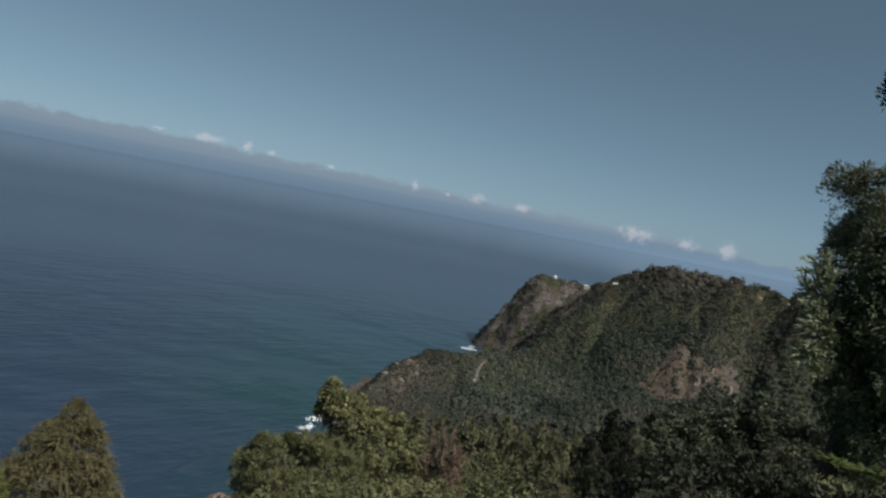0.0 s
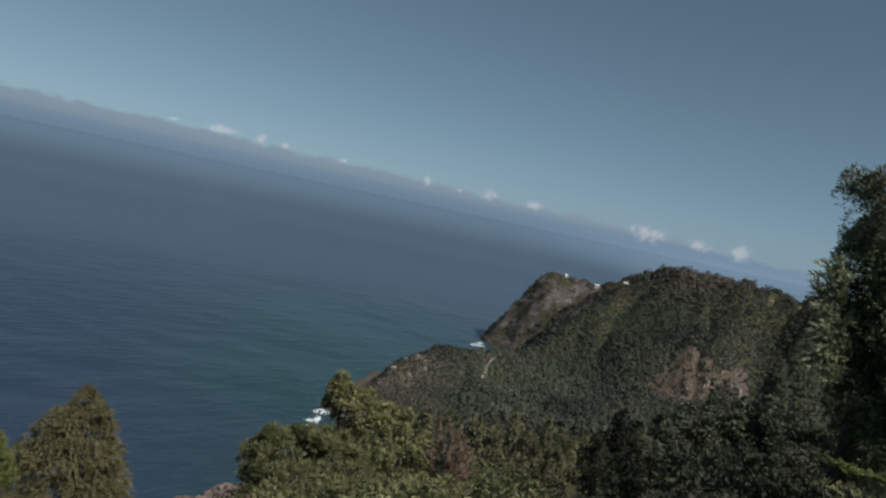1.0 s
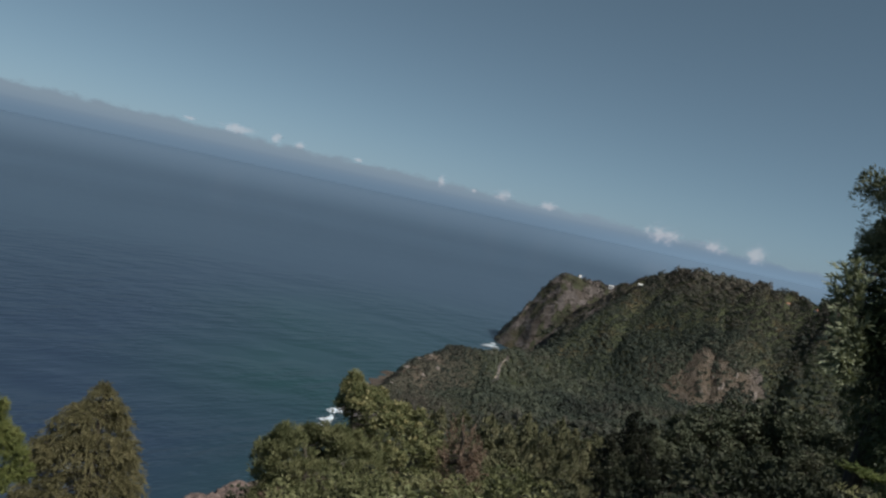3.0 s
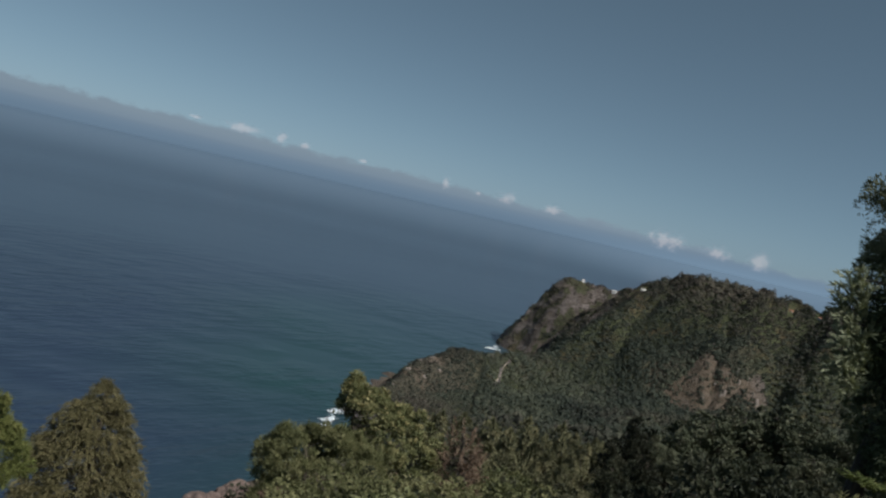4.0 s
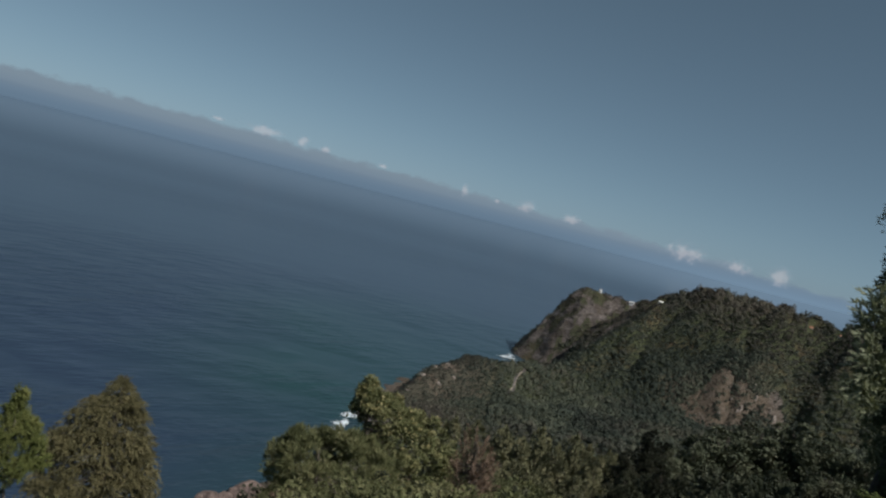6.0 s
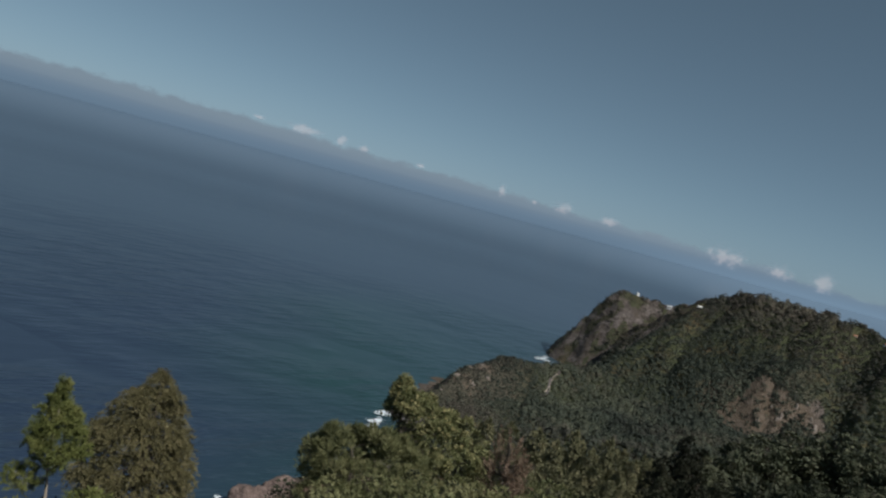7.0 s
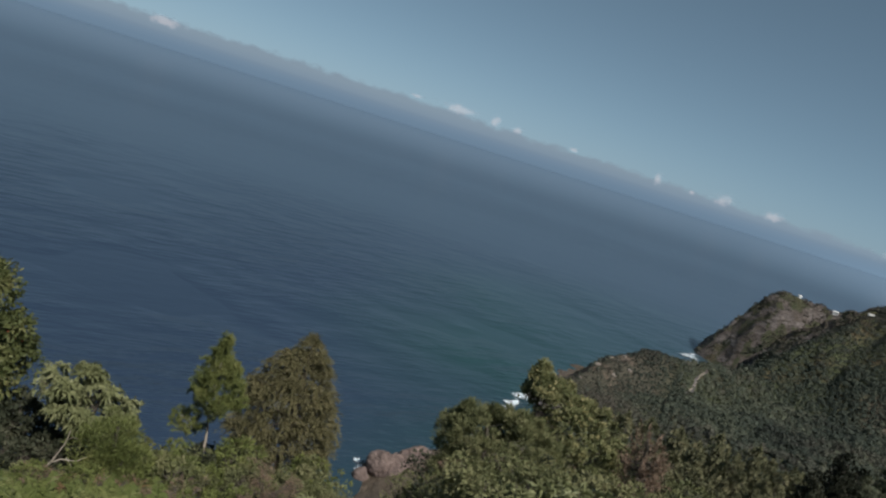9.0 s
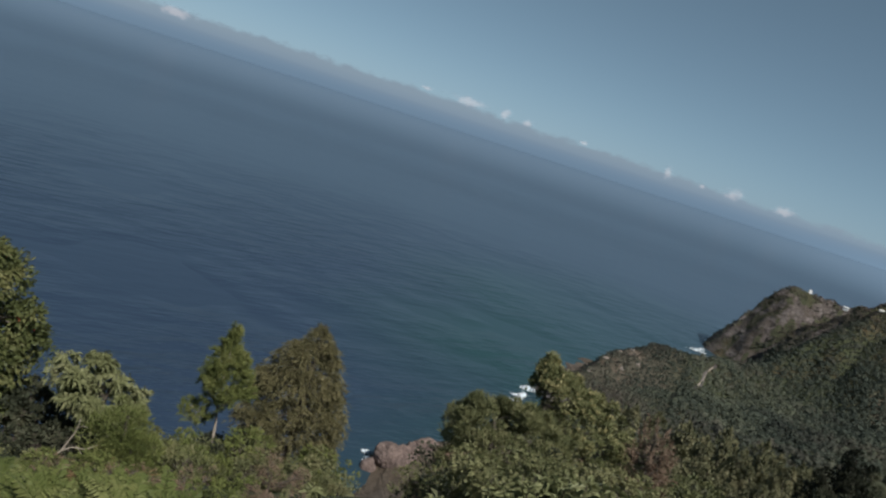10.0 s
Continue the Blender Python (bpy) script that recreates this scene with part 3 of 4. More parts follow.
def in_outline(g, rows, count, shell, depth=0.8, up=0.35, boughs=0, size=0.3):
    """Places in the shell of a crown with that outline, and the ways outwards; gathered into so many boughs of that size, with gaps between them."""
    many = boughs or count
    zs = np.linspace(rows[0, 0] + (0.4 * size if boughs else 0), rows[-1, 0] - (0.6 * size if boughs else 0), 60)
    le, ri = np.interp(zs, rows[:, 0], rows[:, 1]), np.interp(zs, rows[:, 0], rows[:, 2])
    z = g.choice(zs, many, p=(ri - le) / (ri - le).sum()) + g.normal(size=many) * (zs[1] - zs[0])
    if boughs:
        z[0] = zs[-1]
    z = np.clip(z, zs[0], zs[-1])
    le, ri = np.interp(z, rows[:, 0], rows[:, 1]), np.interp(z, rows[:, 0], rows[:, 2])
    th, half = g.uniform(0, 2 * math.pi, many), (ri - le) / 2
    if boughs:
        half = np.maximum(0.05, half - 0.7 * size)
        th = np.arange(many) * 2.4 + g.normal(size=many) * 0.3
    k = shell + (1 - shell) * np.sqrt(g.random(many))
    C = np.stack([(le + ri) / 2 + half * k * np.cos(th), half * depth * k * np.sin(th), z], 1)
    U = unit(np.stack([np.cos(th), np.sin(th), up + 1.2 * (z - zs[0]) / (zs[-1] - zs[0])], 1))
    if not boughs:
        return C, U
    pick = np.concatenate([np.zeros(count // boughs, int), g.integers(0, boughs, count - count // boughs)])
    o = unit(g.normal(size=(count, 3)) + 0.5 * U[pick])
    big = (np.clip((ri - le) / 2 / (2 * size), 0.3, 1.0) * size * g.uniform(0.7, 1.25, boughs))[pick][:, None]
    C = C[pick] + o * big * np.array([1, 1, 0.75]) * (0.55 + 0.45 * g.random((count, 1)))
    return C, unit(0.5 * U[pick] + o + np.array([0, 0, 0.15]))


def sprays(g, C, U, per, length, droop, leaf, width, splay=0.5, twist=0.3):
    """Leaves along a bowed twig at each of the places C."""
    n = len(C)
    ln = length * g.uniform(0.6, 1.3, n)
    t = g.random((n, per))
    bow = np.array([0, 0, -1.0])
    way = unit(U + twist * g.normal(size=(n, 3)))
    P = C[:, None] + way[:, None] * (ln[:, None] * (t - 0.5))[..., None] + bow * (droop * ln[:, None] * t * t)[..., None]
    D = unit(way[:, None] + bow * (2 * droop * t)[..., None] + splay * g.normal(size=(n, per, 3)))
    m = n * per
    return leaf_blades(P.reshape(-1, 3), D.reshape(-1, 3), leaf * g.uniform(0.6, 1.2, m), width * g.uniform(0.7, 1.2, m), g, 0.0)


def whorls(g, C, U, per, leaf, width, bend):
    """A ring of long leaves at the end of each twig."""
    n = len(C)
    a = unit(np.cross(U, g.normal(size=(n, 3))))
    b = np.cross(U, a)
    th = 2 * math.pi * (np.arange(per) / per + g.random((n, 1))) + g.normal(size=(n, per)) * 0.25
    D = unit(a[:, None] * np.cos(th)[..., None] + b[:, None] * np.sin(th)[..., None] + U[:, None] * g.uniform(0.1, 0.9, (n, per, 1)))
    m = n * per
    P = np.repeat(C, per, 0) + g.normal(size=(m, 3)) * 0.02
    return leaf_blades(P, D.reshape(-1, 3), leaf * g.uniform(0.6, 1.2, m), width * g.uniform(0.75, 1.2, m), g, bend, np.repeat(U, per, 0))


def tufts(g, C, U, per, size, leaf, width, rise=0.3, bend=0.0):
    """A rounded tuft of leaves at each place, fuller on its outer side."""
    n = len(C)
    Z = np.repeat(size * g.uniform(0.55, 1.35, n), per)[:, None]
    m = n * per
    V_ = np.repeat(U, per, 0)
    O = unit(g.normal(size=(m, 3)) + V_ * 0.8 + np.array([0, 0, 0.25]))
    P = np.repeat(C, per, 0) + O * Z * g.uniform(0.5, 1.0, (m, 1))
    D = unit(unit(np.cross(O, g.normal(size=(m, 3)))) * 0.6 + O * 0.6 + np.array([0, 0, rise]))
    return leaf_blades(P, D, leaf * g.uniform(0.6, 1.2, m), width * g.uniform(0.7, 1.2, m), g, bend, O + 0.6 * V_)


def branching(g, stem, C, thick, twigs=60, first=0.3):
    """A tapered stem through the places given, limbs to some of the crown's places, and thin twigs."""
    stem = np.array(stem, float)
    ts = np.linspace(0, 1, 9)
    at = np.array([[np.interp(t, np.linspace(0, 1, len(stem)), stem[:, k]) for k in range(3)] for t in ts])
    at[1:-1] += g.normal(size=(7, 3)) * 0.35 * thick
    at[0, 2] -= 0.4
    parts = [tube(at, [thick * (1.15 - t) + 0.01 for t in ts], 8)]
    for j in range(twigs):
        c = C[g.integers(len(C))]
        low = c[2] - 0.55 * np.hypot(*(c[:2] - at[4, :2]))
        t0 = float(np.clip((low - at[0, 2]) / max(0.1, at[-1, 2] - at[0, 2]), first, 0.93))
        p0 = np.array([np.interp(t0, ts, at[:, k]) for k in range(3)])
        k = thick * (1.1 - t0) * (0.55 if j < twigs // 4 else 0.25) + 0.004
        m1 = p0 * 0.55 + c * 0.45 + np.array([0, 0, -0.06]) + g.normal(size=3) * 0.05
        parts.append(tube([p0, m1, c], [k, k * 0.6, k * 0.25 + 0.002], 5))
    return join_parts(parts)


def plant(name, label, category, group, trunk, leaves, bark, leaf_mat, place=None, turn=0.0):
    """One tree or bush: an empty at its foot with trunk and crown."""
    root = tagged(new(name), label, category, group)
    put_mesh("trunk", *trunk, bark, root)
    for part_name, data, mat in leaves if isinstance(leaves, list) else [("crown", leaves, leaf_mat)]:
        put_mesh(part_name, *data, mat, root)
    if place is not None:
        root.matrix_basis = Matrix.Translation(place) @ pose(0, 0, 0, 0, 0, turn)
    return root


L_FEATHER = foliage("feathery_olive_leaves", (0.052, 0.048, 0.024), (0.135, 0.12, 0.058), (0.25, 0.212, 0.11), 0.14, 0.5)
L_YOUNG = foliage("young_green_leaves", (0.052, 0.064, 0.019), (0.132, 0.146, 0.045), (0.253, 0.244, 0.092), 0.14, 0.6)
L_PALE = foliage("pale_large_leaves", (0.085, 0.092, 0.038), (0.18, 0.185, 0.085), (0.31, 0.3, 0.165), 0.14, 0.5, 0.45)
# one tree's leaves in three colours: shaded body, sunlit top, sunlit sprays
L_SHADED = foliage("shaded_body_leaves", (0.024, 0.032, 0.018), (0.066, 0.08, 0.042), (0.18, 0.185, 0.105), 0.14, 0.7, 0.4)
L_LIT_TOP = foliage("lit_willowy_top", (0.045, 0.05, 0.03), (0.13, 0.135, 0.08), (0.28, 0.275, 0.18), 0.2, 0.6, 0.4)
L_LIT_SPRAY = foliage("lit_willowy_sprays", (0.085, 0.098, 0.055), (0.21, 0.22, 0.135), (0.42, 0.42, 0.28), 0.2, 0.5, 0.4)
L_BROAD = foliage("glossy_broad_leaves", (0.026, 0.035, 0.012), (0.085, 0.094, 0.034), (0.22, 0.2, 0.085), 0.14, 0.6, 0.45)
L_TIPS = foliage("cream_leaf_tips", (0.17, 0.16, 0.06), (0.32, 0.28, 0.13), (0.50, 0.43, 0.24), 0.14, 0.4)
L_GOLD = foliage("gold_tipped_leaves", (0.05, 0.058, 0.024), (0.135, 0.138, 0.06), (0.3, 0.275, 0.135), 0.14, 0.45)
L_BUSH = foliage("bush_leaves", (0.046, 0.053, 0.024), (0.135, 0.137, 0.062), (0.29, 0.264, 0.135), 0.14, 0.7)
L_RED = foliage("dry_russet_twigs", (0.085, 0.06, 0.043), (0.19, 0.13, 0.092), (0.34, 0.255, 0.19), 0.15, 0.5, 0.8)
L_DRYFERN = foliage("dry_fern", (0.07, 0.042, 0.022), (0.155, 0.092, 0.048), (0.26, 0.165, 0.09), 0.14, 0.6)
L_FERN = foliage("fern_fronds", (0.038, 0.052, 0.015), (0.1, 0.115, 0.034), (0.205, 0.195, 0.076), 0.14, 0.6)
# thicket leaves darkened: the shade over them is put into the colour
L_SHADE = foliage("shade_darkened_leaves", (0.014, 0.016, 0.011), (0.037, 0.041, 0.025), (0.112, 0.106, 0.064), 0.06, 1.2)
# deeper shade, put into the leaf colour of the slim trees
L_DEEP_SHADE = foliage("deep_shade_leaves", (0.010, 0.011, 0.008), (0.024, 0.026, 0.017), (0.066, 0.062, 0.038), 0.05, 1.0)
L_OLIVE = foliage("olive_crowns", (0.052, 0.053, 0.029), (0.13, 0.126, 0.068), (0.26, 0.23, 0.13), 0.1, 1.2)
L_THICK = foliage("thicket_tops", (0.028, 0.032, 0.02), (0.073, 0.08, 0.048), (0.178, 0.168, 0.108), 0.08, 1.0)
M_RED = plain("red_flower", (0.35, 0.035, 0.02), 0.5)
rng = np.random.default_rng(7)

def own_tree(name, label, category, az0, r, stem, C, leaves, bark, thick, twigs=60, first=0.3):
    return plant(name, label, category, "", branching(rng, stem, C, thick, twigs, first), leaves, bark, None, spot(az0, r), -az0)


# the feathery brown-green tree on the slope
rows = outline(-23.4, 26, (-16.65, -23.75, -23.5), (-17.3, -24.2, -22.9), (-18.3, -25.2, -21.9), (-19.8, -26.7, -21.0), (-21.3, -27.6, -20.2), (-23.0, -28.0, -19.6), (-24.3, -28.0, -19.4), (-25.5, -27.6, -19.6), (-27.4, -26.6, -20.4))
C, U = (np.concatenate(q) for q in zip(in_outline(rng, rows, 1500, 0.4, 0.85), in_outline(rng, rows, 1500, 0.45, 0.85, 0.35, 120, 0.34)))
own_tree("feathery_tree", "feathery brown-green tree with drooping sprays on the slope", "tree", -23.4, 26, [(0, 0, 0), (0.05, 0, rows[-1, 0] * 0.6), (0, 0, rows[-1, 0] - 0.1)], C,
         [("crown", sprays(rng, C, U, 34, 0.62, 0.6, 0.15, 0.022, 0.5, 0.6), L_FEATHER)], M_BARK, 0.12, 110, 0.2)

# the slim green tree with a bare pale stem
rows = outline(-29.3, 23, (-18.6, -29.95, -29.65), (-19.6, -30.3, -29.2), (-20.7, -30.8, -28.1), (-21.8, -31.2, -27.4), (-22.9, -31.4, -26.8), (-23.6, -31.1, -27.3), (-24.1, -30.2, -28.6))
C, U = (np.concatenate(q) for q in zip(in_outline(rng, rows, 150, 0.3, 0.9), in_outline(rng, rows, 280, 0.6, 0.9, 0.35, 34, 0.25)))
low_ = outline(-29.3, 23, (-24.1, -31.6, -30.6), (-24.6, -32.1, -29.8), (-25.2, -32.0, -29.6), (-25.6, -31.2, -30.2))
C2, U2 = in_outline(rng, low_, 46, 0.3, 0.8)
C, U = np.concatenate([C, C2]), np.concatenate([U, U2])
own_tree("slim_tree", "slim light green tree with a bare pale stem", "tree", -29.3, 23, [(0.1, 0, 0), (0.05, 0, rows[0, 0] - 1.0), (-0.08, 0, rows[0, 0]), (-0.2, 0, rows[-1, 0] - 0.1)], C,
         [("crown", sprays(rng, C, unit(U + np.array([0, 0, 0.5])), 70, 0.4, 0.1, 0.13, 0.018, 0.75, 0.5), L_YOUNG)], M_PALEBARK, 0.042, 40, 0.55)

# the shrub with large pale leaves
rows = outline(-37.8, 12.5, (-22.4, -41.0, -39.0), (-23.1, -41.7, -37.2), (-24.2, -41.6, -35.4), (-25.2, -41.0, -34.5), (-26.2, -39.6, -33.9), (-26.9, -38.6, -34.6))
C, U = in_outline(rng, rows, 360, 0.75, 0.8, 0.8, 38, 0.2)
own_tree("large_leaf_shrub", "shrub with whorls of large pale green leaves on bare stems", "shrub", -37.8, 12.5, [(0.1, 0, 0), (0, 0, rows[0, 0] * 0.7), (0.1, 0, rows[-1, 0] - 0.3)], C,
         [("crown", whorls(rng, C, U, 11, 0.145, 0.042, 0.4), L_PALE)], M_BARK, 0.06, 70, 0.15)

# a soft green bush before it, and the dead pale branches beside
H = seen_height(-35.6, 11, -25.6)
blobs = [(0, 0, H - 0.3, 0.32, 0.3, 0.3), (0.25, 0, H - 0.55, 0.35, 0.3, 0.3), (-0.25, 0, H - 0.55, 0.35, 0.3, 0.3), (0.1, 0, H - 0.85, 0.5, 0.4, 0.35)]
plant("soft_bush", "soft needle-leaved green bush", "bush", "", limbs(rng, H, blobs, 0.03),
      crown_leaves(rng, blobs, 230, 40, 0.09, 0.012, 0.1, 0.7, 0.5, 0.0, 0.5), M_BARK, L_YOUNG, spot(-35.6, 11))
dead = []
for way, rad in ((((-40.2, -29.6), (-39.5, -28.6), (-38.9, -27.3), (-38.75, -26.3)), 0.017), (((-39.7, -28.9), (-38.9, -28.4), (-37.9, -28.3), (-37.2, -27.8)), 0.012), (((-38.9, -27.3), (-38.5, -27.0), (-38.2, -26.9)), 0.007), (((-38.6, -28.4), (-38.0, -28.9), (-37.6, -28.9)), 0.006)):
    pts = [np.array((*polar(a, 10.9 - 0.06 * k), EYE + 10.9 * math.tan(radians(e)))) for k, (a, e) in enumerate(way)]
    dead.append(tube(pts, [rad * (1 - 0.7 * k / (len(pts) - 1)) for k in range(len(pts))], 6))
base = spot(-40.4, 11.0)
dead.append(tube([np.array(base), np.array((*polar(-40.2, 10.9), EYE + 10.9 * math.tan(radians(-29.6))))], [0.02, 0.017], 6))
tagged(put_mesh("dead_branch", *join_parts(dead), M_PALEBARK, None, True), "bare pale dead branches standing in the ferns", "branch")

# the broadleaf tree with a few red flowers
rows = outline(-45.5, 14, (-16.5, -49.0, -46.4), (-18.0, -50.0, -45.0), (-19.5, -51.0, -43.9), (-20.7, -51.0, -42.0), (-21.8, -51.0, -41.7), (-23.0, -51.0, -42.7), (-25.5, -50.5, -41.9), (-27.5, -50.0, -42.6))
C, U = in_outline(rng, rows, 460, 0.72, 0.8, 0.5, 60, 0.32)
broad = own_tree("broadleaf_tree", "glossy broadleaf tree with a few red flowers", "tree", -45.5, 14, [(0, 0, 0), (0.1, 0, rows[-1, 0] * 0.5), (-0.5, 0, rows[-1, 0] - 0.5)], C,
                 [("crown", tufts(rng, C, U, 46, 0.2, 0.12, 0.05, 0.0, 0.15), L_BROAD)], M_BARK, 0.1, 70)
tagged(put_mesh("flowers", *tufts(rng, C[C[:, 2] > rows[3, 0]][:14], U[:14], 8, 0.2, 0.05, 0.04), M_RED, broad), kind="stuff")

# the gold-tipped tree and the green bush that leans on it
rows = outline(-4.6, 21, (-13.8, -6.45, -6.2), (-14.6, -6.7, -5.6), (-15.1, -6.8, -4.0), (-15.6, -6.9, -2.4), (-16.2, -6.9, -0.8), (-16.9, -7.0, 0.9), (-17.5, -6.7, 1.8), (-19.2, -6.2, 1.9))
C, U = (np.concatenate(q) for q in zip(in_outline(rng, rows, 130, 0.55, 0.85, 0.5), in_outline(rng, rows, 280, 0.75, 0.85, 0.5, 50, 0.26)))
own_tree("gold_tipped_tree", "bushy tree with gold-tipped leaf tufts", "tree", -4.6, 21, [(0, 0, 0), (-0.2, 0, rows[-1, 0] * 0.5), (-0.6, 0, rows[-1, 0] - 0.2)], C,
         [("crown", tufts(rng, C, U, 60, 0.17, 0.11, 0.042, 0.4), L_GOLD),
          ("leaf_tip", tufts(rng, (C + U * 0.14)[::2], U[::2], 10, 0.07, 0.09, 0.05, 0.6), L_TIPS)], M_BARK, 0.1, 70)
rows = outline(-8.0, 18, (-18.2, -10.3, -8.6), (-18.6, -10.9, -6.0), (-19.1, -11.3, -3.6), (-19.9, -12.3, -2.0), (-20.8, -12.5, -1.2), (-22.3, -12.2, -1.2), (-24.0, -11.4, -2.0))
C, U = (np.concatenate(q) for q in zip(in_outline(rng, rows, 130, 0.45, 0.75, 0.5), in_outline(rng, rows, 520, 0.65, 0.75, 0.5, 72, 0.29)))
own_tree("green_bush", "broad feathery green bush on the slope", "bush", -8.0, 18, [(0, 0, 0), (0.1, 0, rows[-1, 0] * 0.5), (-0.3, 0, rows[-1, 0] - 0.3)], C,
         [("crown", tufts(rng, C, U, 84, 0.17, 0.14, 0.024, 0.6), L_BUSH)], M_BARK, 0.08, 80, 0.1)

# the russet half-dead bush
rows = outline(3.0, 14, (-15.6, 2.0, 2.5), (-16.4, 1.6, 3.9), (-17.4, 1.1, 4.8), (-18.8, 1.4, 5.2), (-20.6, 2.0, 5.0))
C, U = in_outline(rng, rows, 95, 0.35, 0.8, 0.6)
own_tree("russet_bush", "half-dead bush with dry russet twigs", "bush", 3.0, 14, [(0, 0, 0), (0, 0, rows[-1, 0] * 0.5), (-0.1, 0, rows[-1, 0] - 0.1)], C,
         [("crown", sprays(rng, C, unit(U + np.array([0, 0, 0.8])), 44, 0.32, 0.05, 0.085, 0.016, 0.6), L_RED)], M_BARK, 0.05, 120, 0.05)

# the tall tree at the edge of the path, light and shade put into its leaf colours
rows = outline(28.6, 17, (8.0, 25.8, 28.6), (7.0, 25.3, 31.0), (5.9, 25.6, 32.5), (4.2, 25.7, 33.5), (2.4, 26.2, 34.0), (0.0, 26.2, 34.5), (-3.0, 26.4, 34.5), (-5.3, 27.0, 34.5), (-7.5, 28.0, 34.5), (-9.5, 28.2, 34.5), (-12.0, 28.6, 34.5))
C, U = in_outline(rng, rows, 1250, 0.5, 0.8, 0.4, 190, 0.36)
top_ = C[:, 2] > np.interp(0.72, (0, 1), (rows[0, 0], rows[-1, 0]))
side = outline(28.6, 17, (1.5, 25.5, 26.6), (0.6, 25.4, 27.2), (-1.0, 25.7, 27.4), (-2.6, 25.8, 27.6), (-4.2, 26.0, 27.7), (-5.4, 26.6, 27.8))
CS, US = in_outline(rng, side, 110, 0.1, 1.0, 0.2)
CS[:, 1] -= 0.9
up_ = outline(28.6, 17, (14.2, 27.3, 29.5), (13.2, 27.15, 31.0), (12.4, 27.4, 31.0))
CU, UU = in_outline(rng, up_, 42, 0.2, 0.5)
own_tree("tall_tree", "tall tree with slender willowy leaves, light and shade in their colours", "tree", 28.6, 17, [(0, 0, 0), (0.3, 0, rows[-1, 0] * 0.5), (0.6, 0, rows[-1, 0]), (0.7, 0, up_[-1, 0])], np.concatenate([C, CU, CS]),
         [("crown", tufts(rng, C[~top_], U[~top_], 58, 0.24, 0.125, 0.034, 0.1, 0.1), L_SHADED),
          ("crown_top", tufts(rng, C[top_], U[top_], 64, 0.2, 0.115, 0.028, 0.3, 0.05), L_LIT_TOP),
          ("leaf_spray", sprays(rng, CS, unit(US + np.array([-0.8, 0, 0.25])), 26, 0.55, 0.2, 0.17, 0.036, 0.4), L_LIT_SPRAY),
          ("upper_branch", tufts(rng, CU, UU, 36, 0.16, 0.15, 0.04), L_SHADED)], M_DARKBARK, 0.15, 130)


# ---- bushes over the near slope ----
def sight_limit(az):
    """The slope of sight below which the near growth stays, by bearing."""
    return float(np.interp(az, (-60, -48, -40, -34, -28, -19, -17.5, -13.5, -11, -6, 0, 1, 4.5, 6, 9, 12, 15, 17.5, 21, 24, 27, 34, 60),
                           (-28, -29, -29, -28, -27, -27.5, -28.5, -28.2, -24, -21.5, -20, -19.8, -19.4, -18.4, -18, -17, -16.5, -16, -14, -13, -12.5, -12.5, -14)))


def bush_kind(name, label, leaf_mat, clusters, per, leaf, width, seed, **kw):
    g = np.random.default_rng(seed)
    bl = [(*np.clip(g.normal(size=2) * 0.5, -0.75, 0.75), 0.3 + 0.52 * g.random(), *(0.19 + 0.17 * g.random(3))) for _ in range(13)]
    return plant(name, label, "bush", "bushes on the slope", limbs(g, 0.8, bl, 0.04, first=0.1), crown_leaves(g, bl, clusters, per, leaf, width, **kw), M_BARK, leaf_mat)


kinds = [bush_kind("bush", "rounded green bush on the steep slope", L_BUSH, 84, 26, 0.105, 0.042, 1, spread=0.10, hollow=0.85, round_=1.4),
         bush_kind("bush", "rounded olive bush with small leaves", L_GOLD, 84, 26, 0.095, 0.042, 2, spread=0.10, hollow=0.85, round_=1.4),
         bush_kind("bush", "leafy thicket bush, shade put into its leaf colour", L_SHADE, 84, 26, 0.105, 0.046, 3, spread=0.10, hollow=0.85, round_=1.4),
         bush_kind("bush", "light green bush on the steep slope", L_YOUNG, 84, 32, 0.11, 0.028, 4, spread=0.10, hollow=0.85, round_=1.4),
         bush_kind("bush", "dry brown bush on the steep slope", L_RED, 90, 34, 0.07, 0.018, 5, spread=0.11)]
dry = bush_kind("bush", "large dry brown bush among green ones", L_RED, 110, 50, 0.06, 0.014, 6, spread=0.13, hollow=0.7)
dry.matrix_basis = Matrix.Translation(spot(-24, 13)) @ Matrix.Diagonal((0.6, 0.6, seen_height(-24, 13, -27.4), 1))
placed, count = [], 0
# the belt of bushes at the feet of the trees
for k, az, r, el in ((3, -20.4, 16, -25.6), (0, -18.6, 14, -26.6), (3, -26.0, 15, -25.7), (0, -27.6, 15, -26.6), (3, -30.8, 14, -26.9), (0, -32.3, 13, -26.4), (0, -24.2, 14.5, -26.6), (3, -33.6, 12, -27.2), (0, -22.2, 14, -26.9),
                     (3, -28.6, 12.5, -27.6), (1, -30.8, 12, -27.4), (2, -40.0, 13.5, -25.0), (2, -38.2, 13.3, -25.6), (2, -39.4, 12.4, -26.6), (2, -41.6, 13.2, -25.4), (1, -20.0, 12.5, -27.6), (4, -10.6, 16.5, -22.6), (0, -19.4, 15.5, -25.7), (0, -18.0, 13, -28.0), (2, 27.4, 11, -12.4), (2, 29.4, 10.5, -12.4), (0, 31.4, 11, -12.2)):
    size = seen_height(az, r, el) / 1.08
    placed.append((*polar(az, r), size * 0.6))
    copy_thing(kinds[k], Matrix.Identity(4)).matrix_basis = Matrix.Translation(spot(az, r, -0.05)) @ pose(0, 0, 0, 0, 0, az * 53) @ Matrix.Diagonal((min(size, 1.25) * (0.6 if -13 < az < -10 else 1), min(size, 1.25), size, 1))
used = set()
